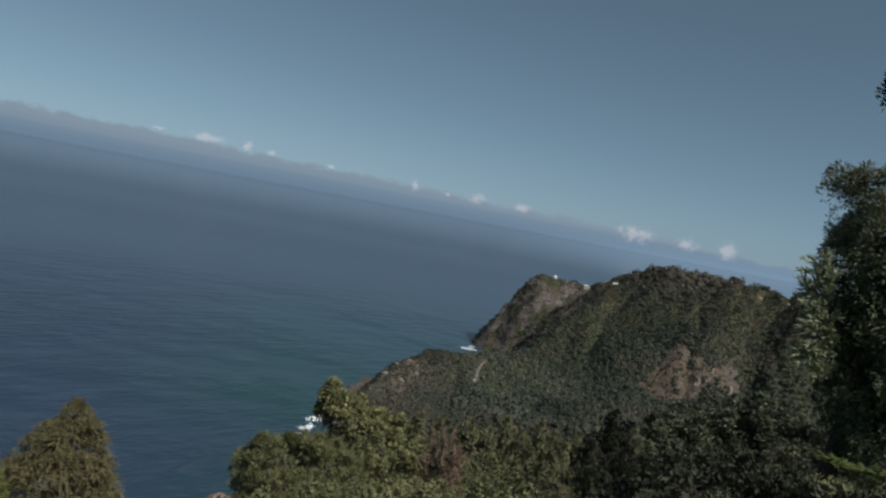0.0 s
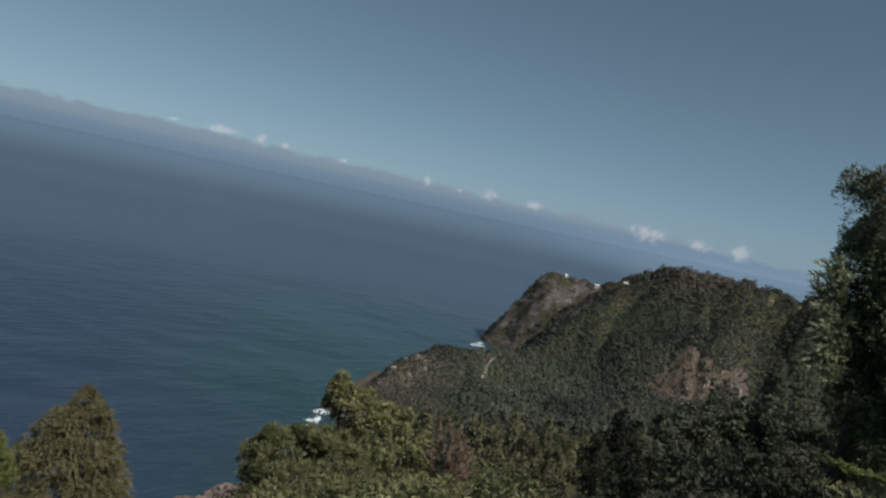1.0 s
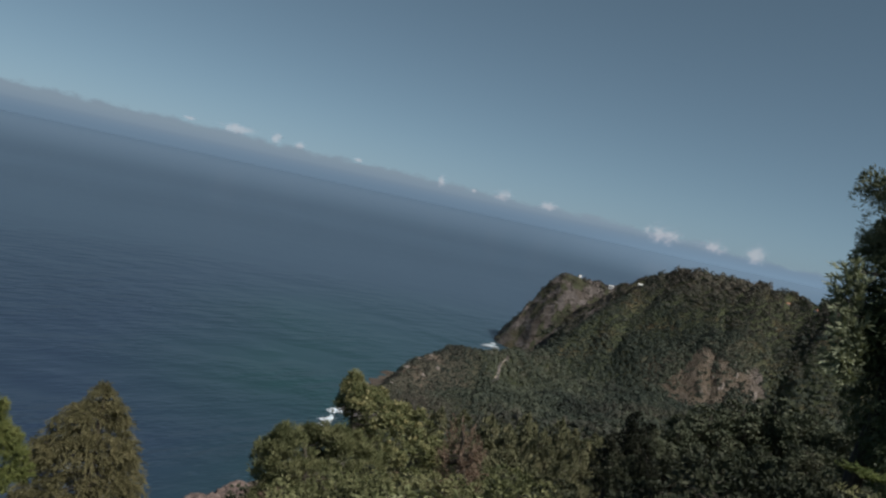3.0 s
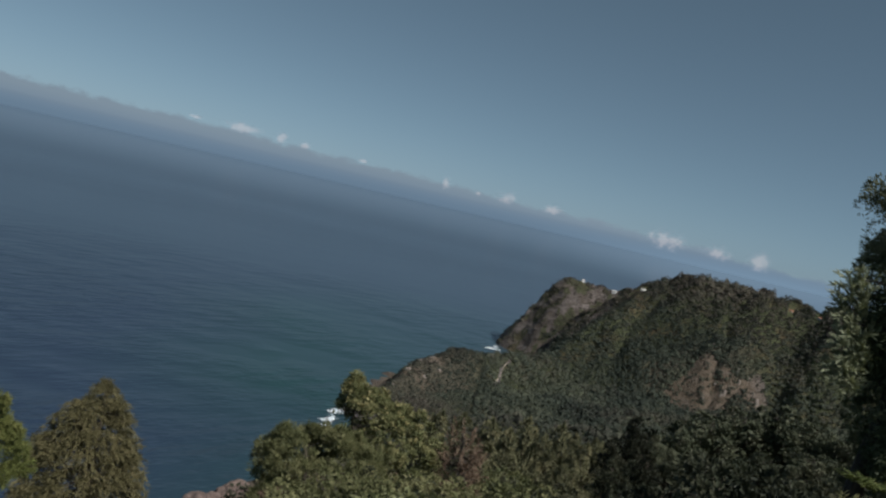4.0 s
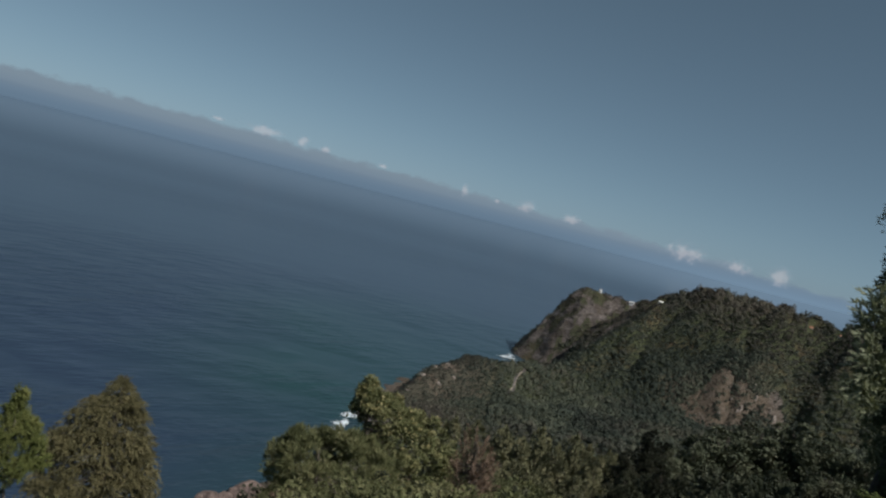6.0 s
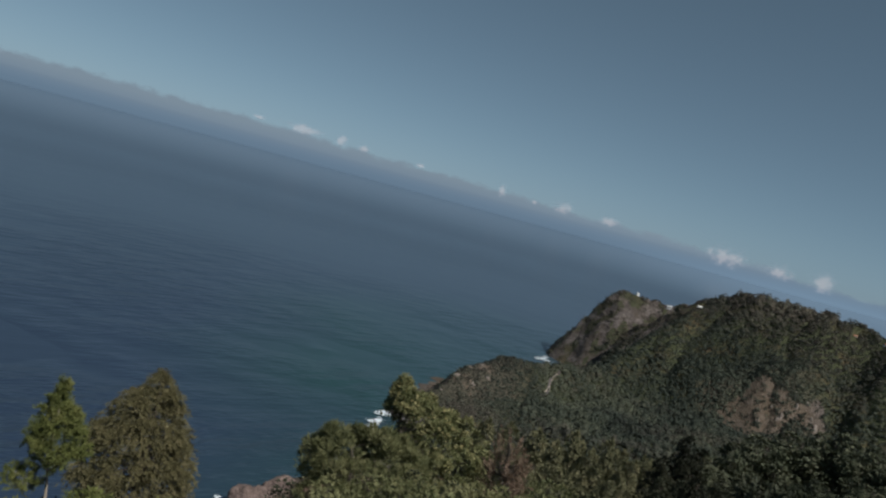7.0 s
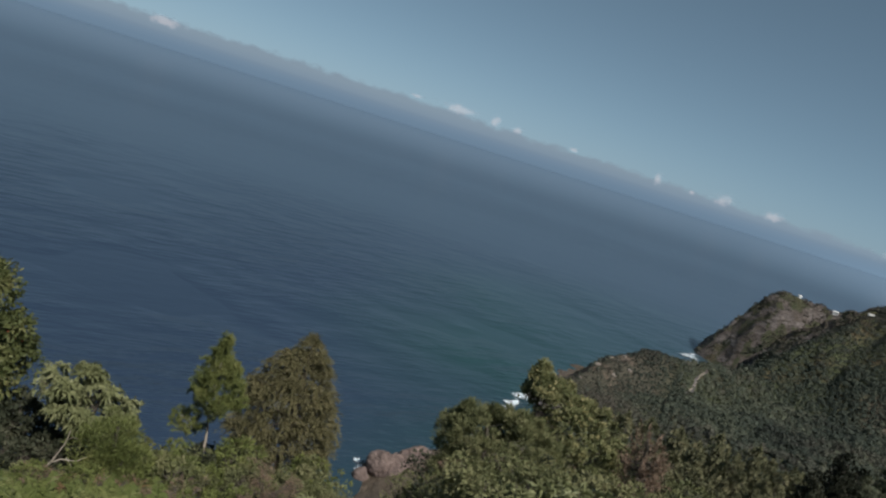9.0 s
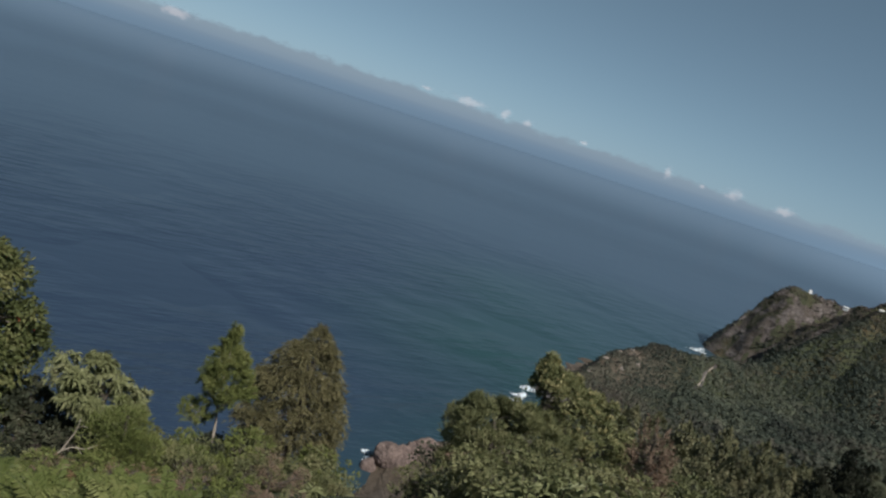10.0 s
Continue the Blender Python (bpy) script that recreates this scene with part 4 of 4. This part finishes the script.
for _ in range(3000):
    az = rng.uniform(-52, 44)
    r = 9.0 * math.exp(rng.random() ** 0.8 * 1.35)
    x, y = polar(az, r)
    size = min(seen_height(az, r, sight_limit(az)) / 1.05, rng.uniform(1.0, 2.0) * (0.8 + r / 32))
    if (az > 9 and r > 15) or size < 0.6 or any((x - a) ** 2 + (y - b) ** 2 < (0.5 * (size + s)) ** 2 for a, b, s in placed):
        continue
    placed.append((x, y, size))
    right = az > 8
    # bushes on the right mostly take the leaves with shade in their colour
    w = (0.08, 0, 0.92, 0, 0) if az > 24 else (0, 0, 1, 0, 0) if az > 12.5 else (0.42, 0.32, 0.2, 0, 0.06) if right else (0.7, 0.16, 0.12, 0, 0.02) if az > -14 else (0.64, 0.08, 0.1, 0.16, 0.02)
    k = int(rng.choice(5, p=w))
    m = Matrix.Translation(spot(az, r, -0.05)) @ pose(0, 0, 0, 0, 0, rng.uniform(0, 360)) @ Matrix.Diagonal((size * rng.uniform(0.9, 1.15), size * rng.uniform(0.9, 1.15), size, 1))
    if k not in used:
        kinds[k].matrix_basis = m
        used.add(k)
    else:
        o = copy_thing(kinds[k], Matrix.Identity(4))
        o.matrix_basis = m
    count += 1
    if count > 115:
        break

# the thicket of small trees beyond them
def thicket_kind(label, mat, seed, tall):
    g = np.random.default_rng(seed)
    bl = [(0.0, 0.0, 0.86, 0.15, 0.15, 0.13)]
    for k, (h, out) in enumerate(((0.74, 0.13), (0.70, 0.15), (0.62, 0.2), (0.56, 0.26), (0.52, 0.25), (0.46, 0.3), (0.40, 0.32), (0.36, 0.3), (0.26, 0.3))):
        t, q = 2.4 * k + g.normal() * 0.4, g.uniform(0.11, 0.17)
        out *= 0.6 if tall else 1.0
        bl.append((out * math.cos(t), out * math.sin(t), h + g.normal() * 0.03, q, q, q * 0.75))
    return plant("thicket_tree", label, "tree", "small trees of the thicket", limbs(g, 0.9, bl, 0.03, first=0.2),
                 crown_leaves(g, bl, 120, 54, 0.042, 0.028, 0.075, 0.5, 0.3, 0.0, 0.92, 0.35, 2.2), M_BARK, mat)


thicket = [thicket_kind("leafy small tree in the thicket, shade put into its colour", L_SHADE, 21, False), thicket_kind("slim tree rising from the thicket, deep shade put into its colour", L_DEEP_SHADE, 22, True),
           thicket_kind("small olive-green tree in the thicket", L_OLIVE, 23, False),
           thicket_kind("leafy green small tree with rounded lumps", L_THICK, 24, False)]
planted = set()
# kinds 0 and 1 carry the painted shade, at bearings 13 to 18
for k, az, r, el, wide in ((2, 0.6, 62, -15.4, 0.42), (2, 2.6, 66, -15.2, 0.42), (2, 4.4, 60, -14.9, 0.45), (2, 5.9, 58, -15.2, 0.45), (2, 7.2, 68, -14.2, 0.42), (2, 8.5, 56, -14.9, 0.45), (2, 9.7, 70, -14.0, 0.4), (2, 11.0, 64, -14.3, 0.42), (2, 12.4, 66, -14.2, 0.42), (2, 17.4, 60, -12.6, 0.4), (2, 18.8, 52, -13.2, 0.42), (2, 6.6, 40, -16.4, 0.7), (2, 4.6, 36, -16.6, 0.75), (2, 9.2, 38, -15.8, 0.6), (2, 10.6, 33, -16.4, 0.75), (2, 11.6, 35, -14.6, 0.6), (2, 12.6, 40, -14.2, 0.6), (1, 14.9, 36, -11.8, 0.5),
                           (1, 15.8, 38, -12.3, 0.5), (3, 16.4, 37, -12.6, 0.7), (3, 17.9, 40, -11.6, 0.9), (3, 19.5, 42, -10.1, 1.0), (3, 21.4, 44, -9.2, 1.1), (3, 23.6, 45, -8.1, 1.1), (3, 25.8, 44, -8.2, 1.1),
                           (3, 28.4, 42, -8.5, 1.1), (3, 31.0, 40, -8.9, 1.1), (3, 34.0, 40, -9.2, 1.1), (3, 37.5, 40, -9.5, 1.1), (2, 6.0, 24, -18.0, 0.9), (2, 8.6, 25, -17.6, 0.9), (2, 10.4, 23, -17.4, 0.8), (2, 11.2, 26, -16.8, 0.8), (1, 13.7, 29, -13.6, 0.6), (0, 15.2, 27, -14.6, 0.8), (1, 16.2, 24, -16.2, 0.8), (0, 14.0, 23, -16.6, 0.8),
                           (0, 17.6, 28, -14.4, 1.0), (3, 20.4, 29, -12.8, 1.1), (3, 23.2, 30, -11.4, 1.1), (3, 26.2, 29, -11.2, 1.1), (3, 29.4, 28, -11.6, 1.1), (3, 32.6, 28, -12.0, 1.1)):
    size = max(1.5, seen_height(az, r, el))
    m = Matrix.Translation(spot(az, r, -0.05)) @ pose(0, 0, 0, 0, 0, rng.uniform(0, 360)) @ Matrix.Diagonal((size * wide * 1.25, size * wide * 1.25, size, 1))
    if k in planted:
        copy_thing(thicket[k], Matrix.Identity(4)).matrix_basis = m
    else:
        thicket[k].matrix_basis = m
        planted.add(k)

# ---- ferns and low growth before the eye ----
def fern_kind(name, label, mat, fronds, pairs, length, blade, width, arch, seed):
    """A rosette of arching fronds, each with its row of blades; the midribs are one part, the blades another."""
    g = np.random.default_rng(seed)
    root = tagged(new(name), label, "fern", "ferns on the slope")
    ribs, P, D, L, Fc = [], [], [], [], []
    for k in range(fronds):
        a = 2 * math.pi * k / fronds + g.normal() * 0.3
        ln, up = length * g.uniform(0.7, 1.15), g.uniform(0.7, 1.2)
        way = np.array([math.cos(a), math.sin(a), 0])
        pts = [way * ln * t * (0.55 + 0.45 * t) + np.array([0, 0, ln * up * (t - arch * t * t)]) for t in np.linspace(0, 1, 7)]
        ribs.append(tube(pts, [0.012 * (1.1 - t) * length + 0.001 for t in np.linspace(0, 1, 7)], 4))
        pts = np.array(pts)
        for j in range(pairs):
            t = 0.18 + 0.8 * j / pairs
            i = min(5, int(t * 6))
            p = pts[i] + (pts[i + 1] - pts[i]) * (t * 6 - i)
            d = unit(pts[i + 1] - pts[i])
            sd = unit(np.cross(d, (0, 0, 1.0)))
            for sg in (-1, 1):
                P.append(p)
                D.append(unit(sd * sg + d * 0.55 + g.normal(size=3) * 0.1))
                L.append(blade * (1.15 - t) * g.uniform(0.8, 1.2) * 1.3)
                Fc.append(np.cross(sd, d))
    tagged(put_mesh("midrib", *join_parts(ribs), mat, root), kind="stuff")
    tagged(put_mesh("frond", *leaf_blades(np.array(P), np.array(D), np.array(L), width, g, 0.15, np.array(Fc)), mat, root), kind="stuff")
    return root


def leafy_stems(az, r, el, wide, stems, seed):
    """A low clump of upright stems, each with whorls of long pointed leaves."""
    g = np.random.default_rng(seed)
    root = tagged(new("large_leaf_plant"), "low plant with long pale pointed leaves in whorls", "plant", "leafy plants before the eye")
    tall, ribs, tips, ways = seen_height(az, r, el), [], [], []
    for k in range(stems):
        x, y, h = wide * g.uniform(-1, 1), 0.3 * g.uniform(-1, 1), tall * g.uniform(0.78, 1.0)
        ribs.append(tube([(x * 0.6, y, -0.1), (x * 0.9, y, h * 0.5), (x, y, h)], [0.012, 0.009, 0.004], 5))
        for t in (1.0, 0.88, 0.74):
            tips.append((x * (0.8 + 0.2 * t), y, h * t))
            ways.append((g.normal() * 0.35, g.normal() * 0.35, 1.0))
    put_mesh("stem", *join_parts(ribs), M_BARK, root)
    tagged(put_mesh("leaves", *whorls(g, np.array(tips), unit(np.array(ways)), 9, 0.16, 0.042, 0.35), L_PALE, root), kind="stuff")
    root.matrix_basis = Matrix.Translation(spot(az, r)) @ pose(0, 0, 0, 0, 0, -az)


ferns = [fern_kind("fern", "yellow-green fern with arching fronds", L_FERN, 11, 16, 0.85, 0.2, 0.05, 0.55, 11),
         fern_kind("fern", "dry orange-brown fern among green ones", L_DRYFERN, 9, 14, 0.75, 0.17, 0.045, 0.6, 12)]
seeded = set()


def put_fern(k, az, r, size, lift=0.0):
    m = Matrix.Translation(spot(az, r, lift)) @ pose(0, 0, 0, rng.uniform(-12, 12), rng.uniform(-12, 12), rng.uniform(0, 360)) @ Matrix.Scale(size, 4)
    if k in seeded:
        copy_thing(ferns[k], Matrix.Identity(4)).matrix_basis = m
    else:
        ferns[k].matrix_basis = m
        seeded.add(k)


for _ in range(230):
    az, r = (rng.uniform(-54, -33) if rng.random() < 0.75 else rng.uniform(-33, -14)), 4.0 * math.exp(rng.random() * 0.85)
    put_fern(1 if rng.random() < 0.06 else 0, az, r, min(rng.uniform(0.2, 0.46), seen_height(az, r, -29.5) / 0.75))
for _ in range(46):
    az, r = rng.uniform(-52, -16), 4.4 * math.exp(rng.random() * 0.75)
    size = min(rng.uniform(0.3, 0.55), seen_height(az, r, -29.3) / 0.95)
    if size > 0.2:
        copy_thing(kinds[(0, 3, 3, 1, 4)[int(rng.integers(5))]], Matrix.Identity(4)).matrix_basis = Matrix.Translation(spot(az, r, -0.03)) @ pose(0, 0, 0, 0, 0, rng.uniform(0, 360)) @ Matrix.Scale(size, 4)
for az, r, size in ((-36.9, 6.4, 0.6), (-36.2, 6.6, 0.55), (-37.6, 6.3, 0.5), (-33.6, 6.8, 0.45)):
    put_fern(1, az, r, size * 0.5, seen_height(az, r, -29.0) - 0.4 * size)
for k, (az, r, el, wide, stems) in enumerate(((-6.6, 7.0, -24.0, 0.12, 4), (-5.0, 7.1, -23.2, 0.14, 5), (-3.4, 7.0, -22.5, 0.16, 6), (-1.7, 7.2, -21.9, 0.16, 5), (0.2, 7.0, -20.6, 0.1, 3), (2.0, 7.3, -21.0, 0.14, 4), (3.8, 7.2, -20.2, 0.1, 3), (-10.2, 8.0, -25.8, 0.2, 4), (-20.6, 9.0, -28.9, 0.15, 3))):
    leafy_stems(az, r, el, wide, stems, 60 + k)
for az, r, size in ((28.7, 9.4, 0.24), (29.3, 9.6, 0.3), (30.0, 9.8, 0.34), (30.9, 10.2, 0.3), (31.7, 10.0, 0.32)):
    put_fern(0, az, r, size, seen_height(az, r, -10.6) - 0.5 * size)

# ---- the wooded hills ----
g = np.random.default_rng(3)
N = 420000
fa = g.uniform(-9, 38, N)
fr = np.sqrt(g.uniform(300 ** 2, 1010 ** 2, N))
fx, fy = fr * np.sin(np.radians(fa)), fr * np.cos(np.radians(fa))
fz, fb = land(fx, fy), bare(fx, fy, 1)
scrub = (fr > 858) & (fa < 13) & ~((fa > 6.8) & (fa < 9.6) & (fr < 905))  # low growth on the sea cliffs
knoll = (fr < 690) & (fa < 3.0) & (fr > 480)
wood = fractal(fx, fy, 30, 3, 91)
keep = (fz > 3) & ((fr > 330) | (fa > 11)) & (g.random(N) > fb * np.where(scrub, 0.95, np.where(knoll, 0.9, 0.942))) & (~knoll | (g.random(N) < np.where(fa < 1.0, 0.42, 0.66) + 0.55 * wood))
for a0, half, r0, r1 in ((12.9, 0.3, 872, 905), (12.9, 0.55, 888, 910), (8.6, 0.3, 940, 1000), (11.0, 0.4, 955, 1010), (24.5, 0.35, 858, 885), (22.7, 0.25, 858, 885)):  # clear ground before the houses
    keep &= ~((np.abs(fa - a0) < half) & (fr > r0) & (fr < r1))
small = scrub | knoll | (fb > 0.45)
keep = np.where(keep)[0]
# crowns stand about a crown's width apart, the low growth closer
cell = np.where(small[keep], 2.2, 3.0)
key = np.stack([np.floor(fx[keep] / cell), np.floor(fy[keep] / cell), small[keep]], 1)
keep = keep[np.unique(key, axis=0, return_index=True)[1]]
fx, fy, fz, fa, fr, fb, small, scrub, knoll = (q[keep] for q in (fx, fy, fz, fa, fr, fb, small, scrub, knoll))
n = len(fx)
R = (1.25 + 1.75 * g.random(n) ** 2) * (1 + 0.3 * fractal(fx, fy, 60, 2, 77))
R = np.where(g.random(n) < 0.05, R * 1.45, R)
R = np.where(small, R * g.uniform(0.38, 0.75, n), R)
tall = np.where(g.random(n) < 0.16, 1.7, 1.05) * np.where(small, 0.7, 1.0)
K = 34
u = g.normal(size=(n, K, 3))
u[..., 2] = np.abs(u[..., 2]) * 1.1 - 0.15
u = unit(u)
lobes = 1 + 0.22 * np.sin(u[..., 0] * 6 + fx[:, None]) * np.cos(u[..., 1] * 6 + fy[:, None])
C = np.stack([fx, fy, fz + R * tall * 0.45], 1)[:, None] + u * np.stack([R * 1.05, R * 1.05, R * tall], 1)[:, None] * (lobes * g.uniform(0.75, 1.05, (n, K)))[..., None]
nor = unit(u + np.array([0, 0, 0.2]) + g.normal(size=(n, K, 3)) * 0.16)
t1 = unit(np.cross(nor, g.normal(size=(n, K, 3))))
t2 = np.cross(nor, t1)
S = (0.12 + R[:, None, None] * 0.27) * g.uniform(0.7, 1.3, (n, K, 1))
V = np.stack([C - t1 * S, C + t2 * S + t1 * S * 0.4, C - t2 * S * 0.9 + t1 * S * 0.6], 2).reshape(-1, 3)
woodland = put_mesh("woodland", V, np.arange(len(V)).reshape(-1, 3), M_WOOD_FAR)
tone = np.clip(0.5 + 0.16 * g.normal(size=n) + 0.36 * fractal(fx, fy, 55, 3, 95), 0, 1)
kind = np.clip(0.22 - 0.25 * np.clip((45 - fz) / 25, 0, 1) + 0.42 * fractal(fx, fy, 75, 3, 97) + 0.18 * g.normal(size=n) + 0.6 * np.clip((fz - 85) / 35, 0, 1) + 0.75 * scrub + 0.4 * knoll * np.clip((2 - fa) / 3, 0, 1), 0, 1)
for attr, value in (("tone", tone), ("kind", kind)):
    woodland.data.attributes.new(attr, "FLOAT", "POINT").data.foreach_set("value", np.repeat(value, 3 * K).astype(np.float32))
tagged(woodland, "dense green woodland over the hillsides", "woodland", kind="stuff")
print("FOREST", n, "BUSH", count)


# ---- houses on the headland ----
def house(az, r, length, width, height, turn, roof=None):
    root = tagged(new("house"), "small house with an orange roof on the wooded crest" if roof else "small white house with a pale low roof on the headland", "house", "houses on the headland")
    bm = bmesh.new()
    bmesh.ops.create_cube(bm, size=1.0, matrix=Matrix.Translation((0, 0, height / 2 - 0.5)) @ Matrix.Diagonal((length, width, height + 1, 1)))
    me = bpy.data.meshes.new("wall")
    bm.to_mesh(me)
    me.materials.append(M_WHITE)
    new("wall", me).parent = root
    l, w, e = length / 2 + 0.5, width / 2 + 0.6, height
    v = [(-l, -w, e), (l, -w, e), (l, w, e), (-l, w, e), (-l, 0, e + 1.1), (l, 0, e + 1.1), (-l, -w, e + 0.2), (l, -w, e + 0.2), (l, w, e + 0.2), (-l, w, e + 0.2), (-l, 0, e + 1.3), (l, 0, e + 1.3)]
    f = [(6, 7, 11, 10), (8, 9, 10, 11), (0, 4, 5, 1), (2, 5, 4, 3), (0, 1, 7, 6), (2, 3, 9, 8), (0, 6, 10, 4), (3, 4, 10, 9), (1, 5, 11, 7), (2, 8, 11, 5)]
    put_mesh("roof", v, f, roof or M_ROOF, root)
    root.matrix_basis = Matrix.Translation(spot(az, r)) @ pose(0, 0, 0, 0, 0, turn)


house(8.57, 968, 3.2, 2.8, 1.3, 30)
house(10.95, 982, 5.5, 4.0, 2.2, -20)
house(12.92, 896, 5.2, 3.6, 1.0, 8)

M_ORANGE = plain("orange_roof", (0.36, 0.17, 0.1), 0.7, 0.2, 0.3)
house(24.5, 868, 3.6, 3.2, 0.7, 20, M_ORANGE)
house(22.7, 872, 3.0, 2.8, 0.6, -15, M_ORANGE)

# ---- boulders on the point and outcrops in the scar ----
def stone_material(name, a, b_, c):
    m, nt, b = material(name)
    f = calc(nt, "ADD", calc(nt, "MULTIPLY", noise_fac(nt, 0.25, 6, 0.65), 0.6), calc(nt, "MULTIPLY", noise_fac(nt, 1.1, 5, 0.65, ((1, 1, 2.5), 20)), 0.4))
    nt.links.new(ramp(nt, f, (0.34, a), (0.5, b_), (0.68, c)), b.inputs["Base Color"])
    b.inputs["Roughness"].default_value = 0.95
    bp = node(nt, "ShaderNodeBump", Strength=1.0, Distance=0.8)
    nt.links.new(f, bp.inputs["Height"])
    nt.links.new(bp.outputs[0], b.inputs["Normal"])
    return m


M_BOULDER = stone_material("pinkish_rock", (0.05, 0.036, 0.031), (0.13, 0.094, 0.08), (0.24, 0.18, 0.152))
M_PALEROCK = stone_material("pale_weathered_rock", (0.11, 0.09, 0.075), (0.22, 0.185, 0.155), (0.36, 0.31, 0.265))


def boulder(name, label, mat, az, r, el, a, b, c, turn, seed, group):
    bm = bmesh.new()
    bmesh.ops.create_icosphere(bm, subdivisions=5, radius=1.0)
    shift = Vector((seed * 7.1, seed * 3.3, seed * 5.7))
    for v in bm.verts:
        p = v.co * 1.2 + shift
        d = noise.voronoi(p)[0]
        crack = min(0.16, d[1] - d[0])
        k = 0.86 + 0.20 * noise.noise(v.co * 1.1 + shift) + 0.3 * crack + 0.05 * noise.noise(v.co * 6 + shift)
        v.co = Vector((v.co.x * a, v.co.y * b, v.co.z * c)) * k
    me = bpy.data.meshes.new(name)
    bm.to_mesh(me)
    me.materials.append(mat)
    ob = new(name, me)
    x, y = polar(az, r)
    z = EYE + r * math.tan(radians(el)) - c if el else float(land(x, y)) - 0.5 * c
    ob.matrix_basis = Matrix.Translation((x, y, z)) @ pose(0, 0, 0, 0, 0, turn)
    tagged(ob, label, "rock", group)


for row in ((-15.75, 318, -23.2, 7, 6.5, 8.5, 0, 1), (-14.4, 320, -23.1, 9.5, 8, 11, 75, 3), (-13.1, 325, -22.3, 11, 9, 12, 20, 5), (-16.9, 313, -24.9, 4, 4.5, 5, 20, 6)):
    boulder("boulder", "rounded pinkish-brown sea rock at the point", M_BOULDER, *row, "boulders on the point")
for az, r, a, c in ((22.04, 745, 3.4, 7.5), (21.2, 756, 2.4, 8), (20.39, 755, 2.2, 8), (20.63, 748, 2.4, 6), (19.92, 735, 3.2, 6), (21.7, 748, 2.6, 6), (19.72, 731, 2.2, 5), (18.45, 779, 1.8, 6), (19.2, 742, 2.2, 3), (18.6, 726, 2, 2.6), (21.0, 725, 2.4, 3), (22.3, 736, 2.2, 4.5), (19.9, 733, 1.8, 2.4)):
    boulder("outcrop", "pale outcrop of rock in the wooded slope", M_PALEROCK, az, r, 0, a, a * 0.7, c, az * 20, int(az * 10) % 17, "outcrops in the scar")

for az, r, a, c in ((0.3, 641, 2.2, 2.6), (-0.9, 622, 3.0, 2.2), (-1.7, 608, 2.4, 2.6), (-2.5, 590, 3.2, 2.4), (-3.4, 564, 2.6, 3.0), (-4.2, 545, 3.4, 2.6), (1.3, 646, 1.8, 1.8), (-0.3, 606, 3.0, 2.2), (-1.2, 590, 3.4, 2.4)):
    boulder("outcrop", "weathered pale outcrop along the crest of the knoll", M_PALEROCK, az, r, 0, a, a * 0.8, c, az * 70, int(abs(az) * 10) % 13, "outcrops on the knoll")

# the pale track down the saddle
tk = np.linspace(0, 1, 30)
tx, ty = 45 + 10.5 * tk + 0.8 * np.sin(tk * 6), 636 + 44 * tk
tv, tw = [], 0.34 + 0.2 * smooth_noise(tk * 6, tk * 0 + 3.3, 5)
for i in range(30):
    dx, dy = (tx[min(i + 1, 29)] - tx[max(i - 1, 0)]), (ty[min(i + 1, 29)] - ty[max(i - 1, 0)])
    ln = math.hypot(dx, dy)
    for sg in (-1, 0, 1):
        qx, qy = tx[i] - sg * dy / ln * tw[i], ty[i] + sg * dx / ln * tw[i]
        tv.append((qx, qy, float(land(qx, qy)) + 0.6 - 0.45 * abs(sg)))
tf = [(3 * i + j, 3 * i + j + 1, 3 * i + j + 4, 3 * i + j + 3) for i in range(29) for j in (0, 1)]
tagged(put_mesh("track", tv, tf, plain("pale_earth", (0.30, 0.255, 0.20), 0.95, 0.3, 0.4), None, True), "pale washed-out track down the saddle", "track", kind="structure")

# ---- surf ----
for az, r, length, width, turn in ((3.22, 893, 7, 5, 25), (3.58, 888, 6, 5, -20), (3.5, 908, 3.5, 8, 0), (3.0, 884, 8, 4, 0), (3.62, 982, 6, 12, 0), (-6.95, 506, 10, 6, 60), (-7.75, 466, 5, 8, 10), (-7.35, 486, 3, 9, 0), (-7.9, 482, 3, 4, 0), (-17.5, 327, 2.5, 2.5, 30), (-17.2, 321, 1.2, 5, 0)):
    k = 170
    q = g.normal(size=(k, 2)) * np.array([length, width]) * 0.42 * (0.3 + 0.9 * g.random((k, 1)))
    t = radians(turn)
    q = q @ np.array([[math.cos(t), math.sin(t)], [-math.sin(t), math.cos(t)]])
    x, y = polar(az, r)
    P = np.stack([x + q[:, 0], y + q[:, 1], 0.25 + 0.5 * g.random(k) ** 3], 1)
    D = unit(np.stack([g.normal(size=k), g.normal(size=k), g.normal(size=k) * 0.12], 1))
    sd = unit(np.cross(D, np.array([0, 0, 1.0])))
    fine = min(1.0, (length + width) / 16)
    Ls, Ws = g.uniform(0.6, 2.2, (k, 1)) * fine, g.uniform(0.3, 1.0, (k, 1)) * fine
    V = np.stack([P - D * Ls, P + sd * Ws, P + D * Ls, P - sd * Ws], 1).reshape(-1, 3)
    tagged(put_mesh("surf", V, np.arange(4 * k).reshape(-1, 4), M_FOAM), "white breaking surf at the foot of the rocks", "surf", kind="stuff")
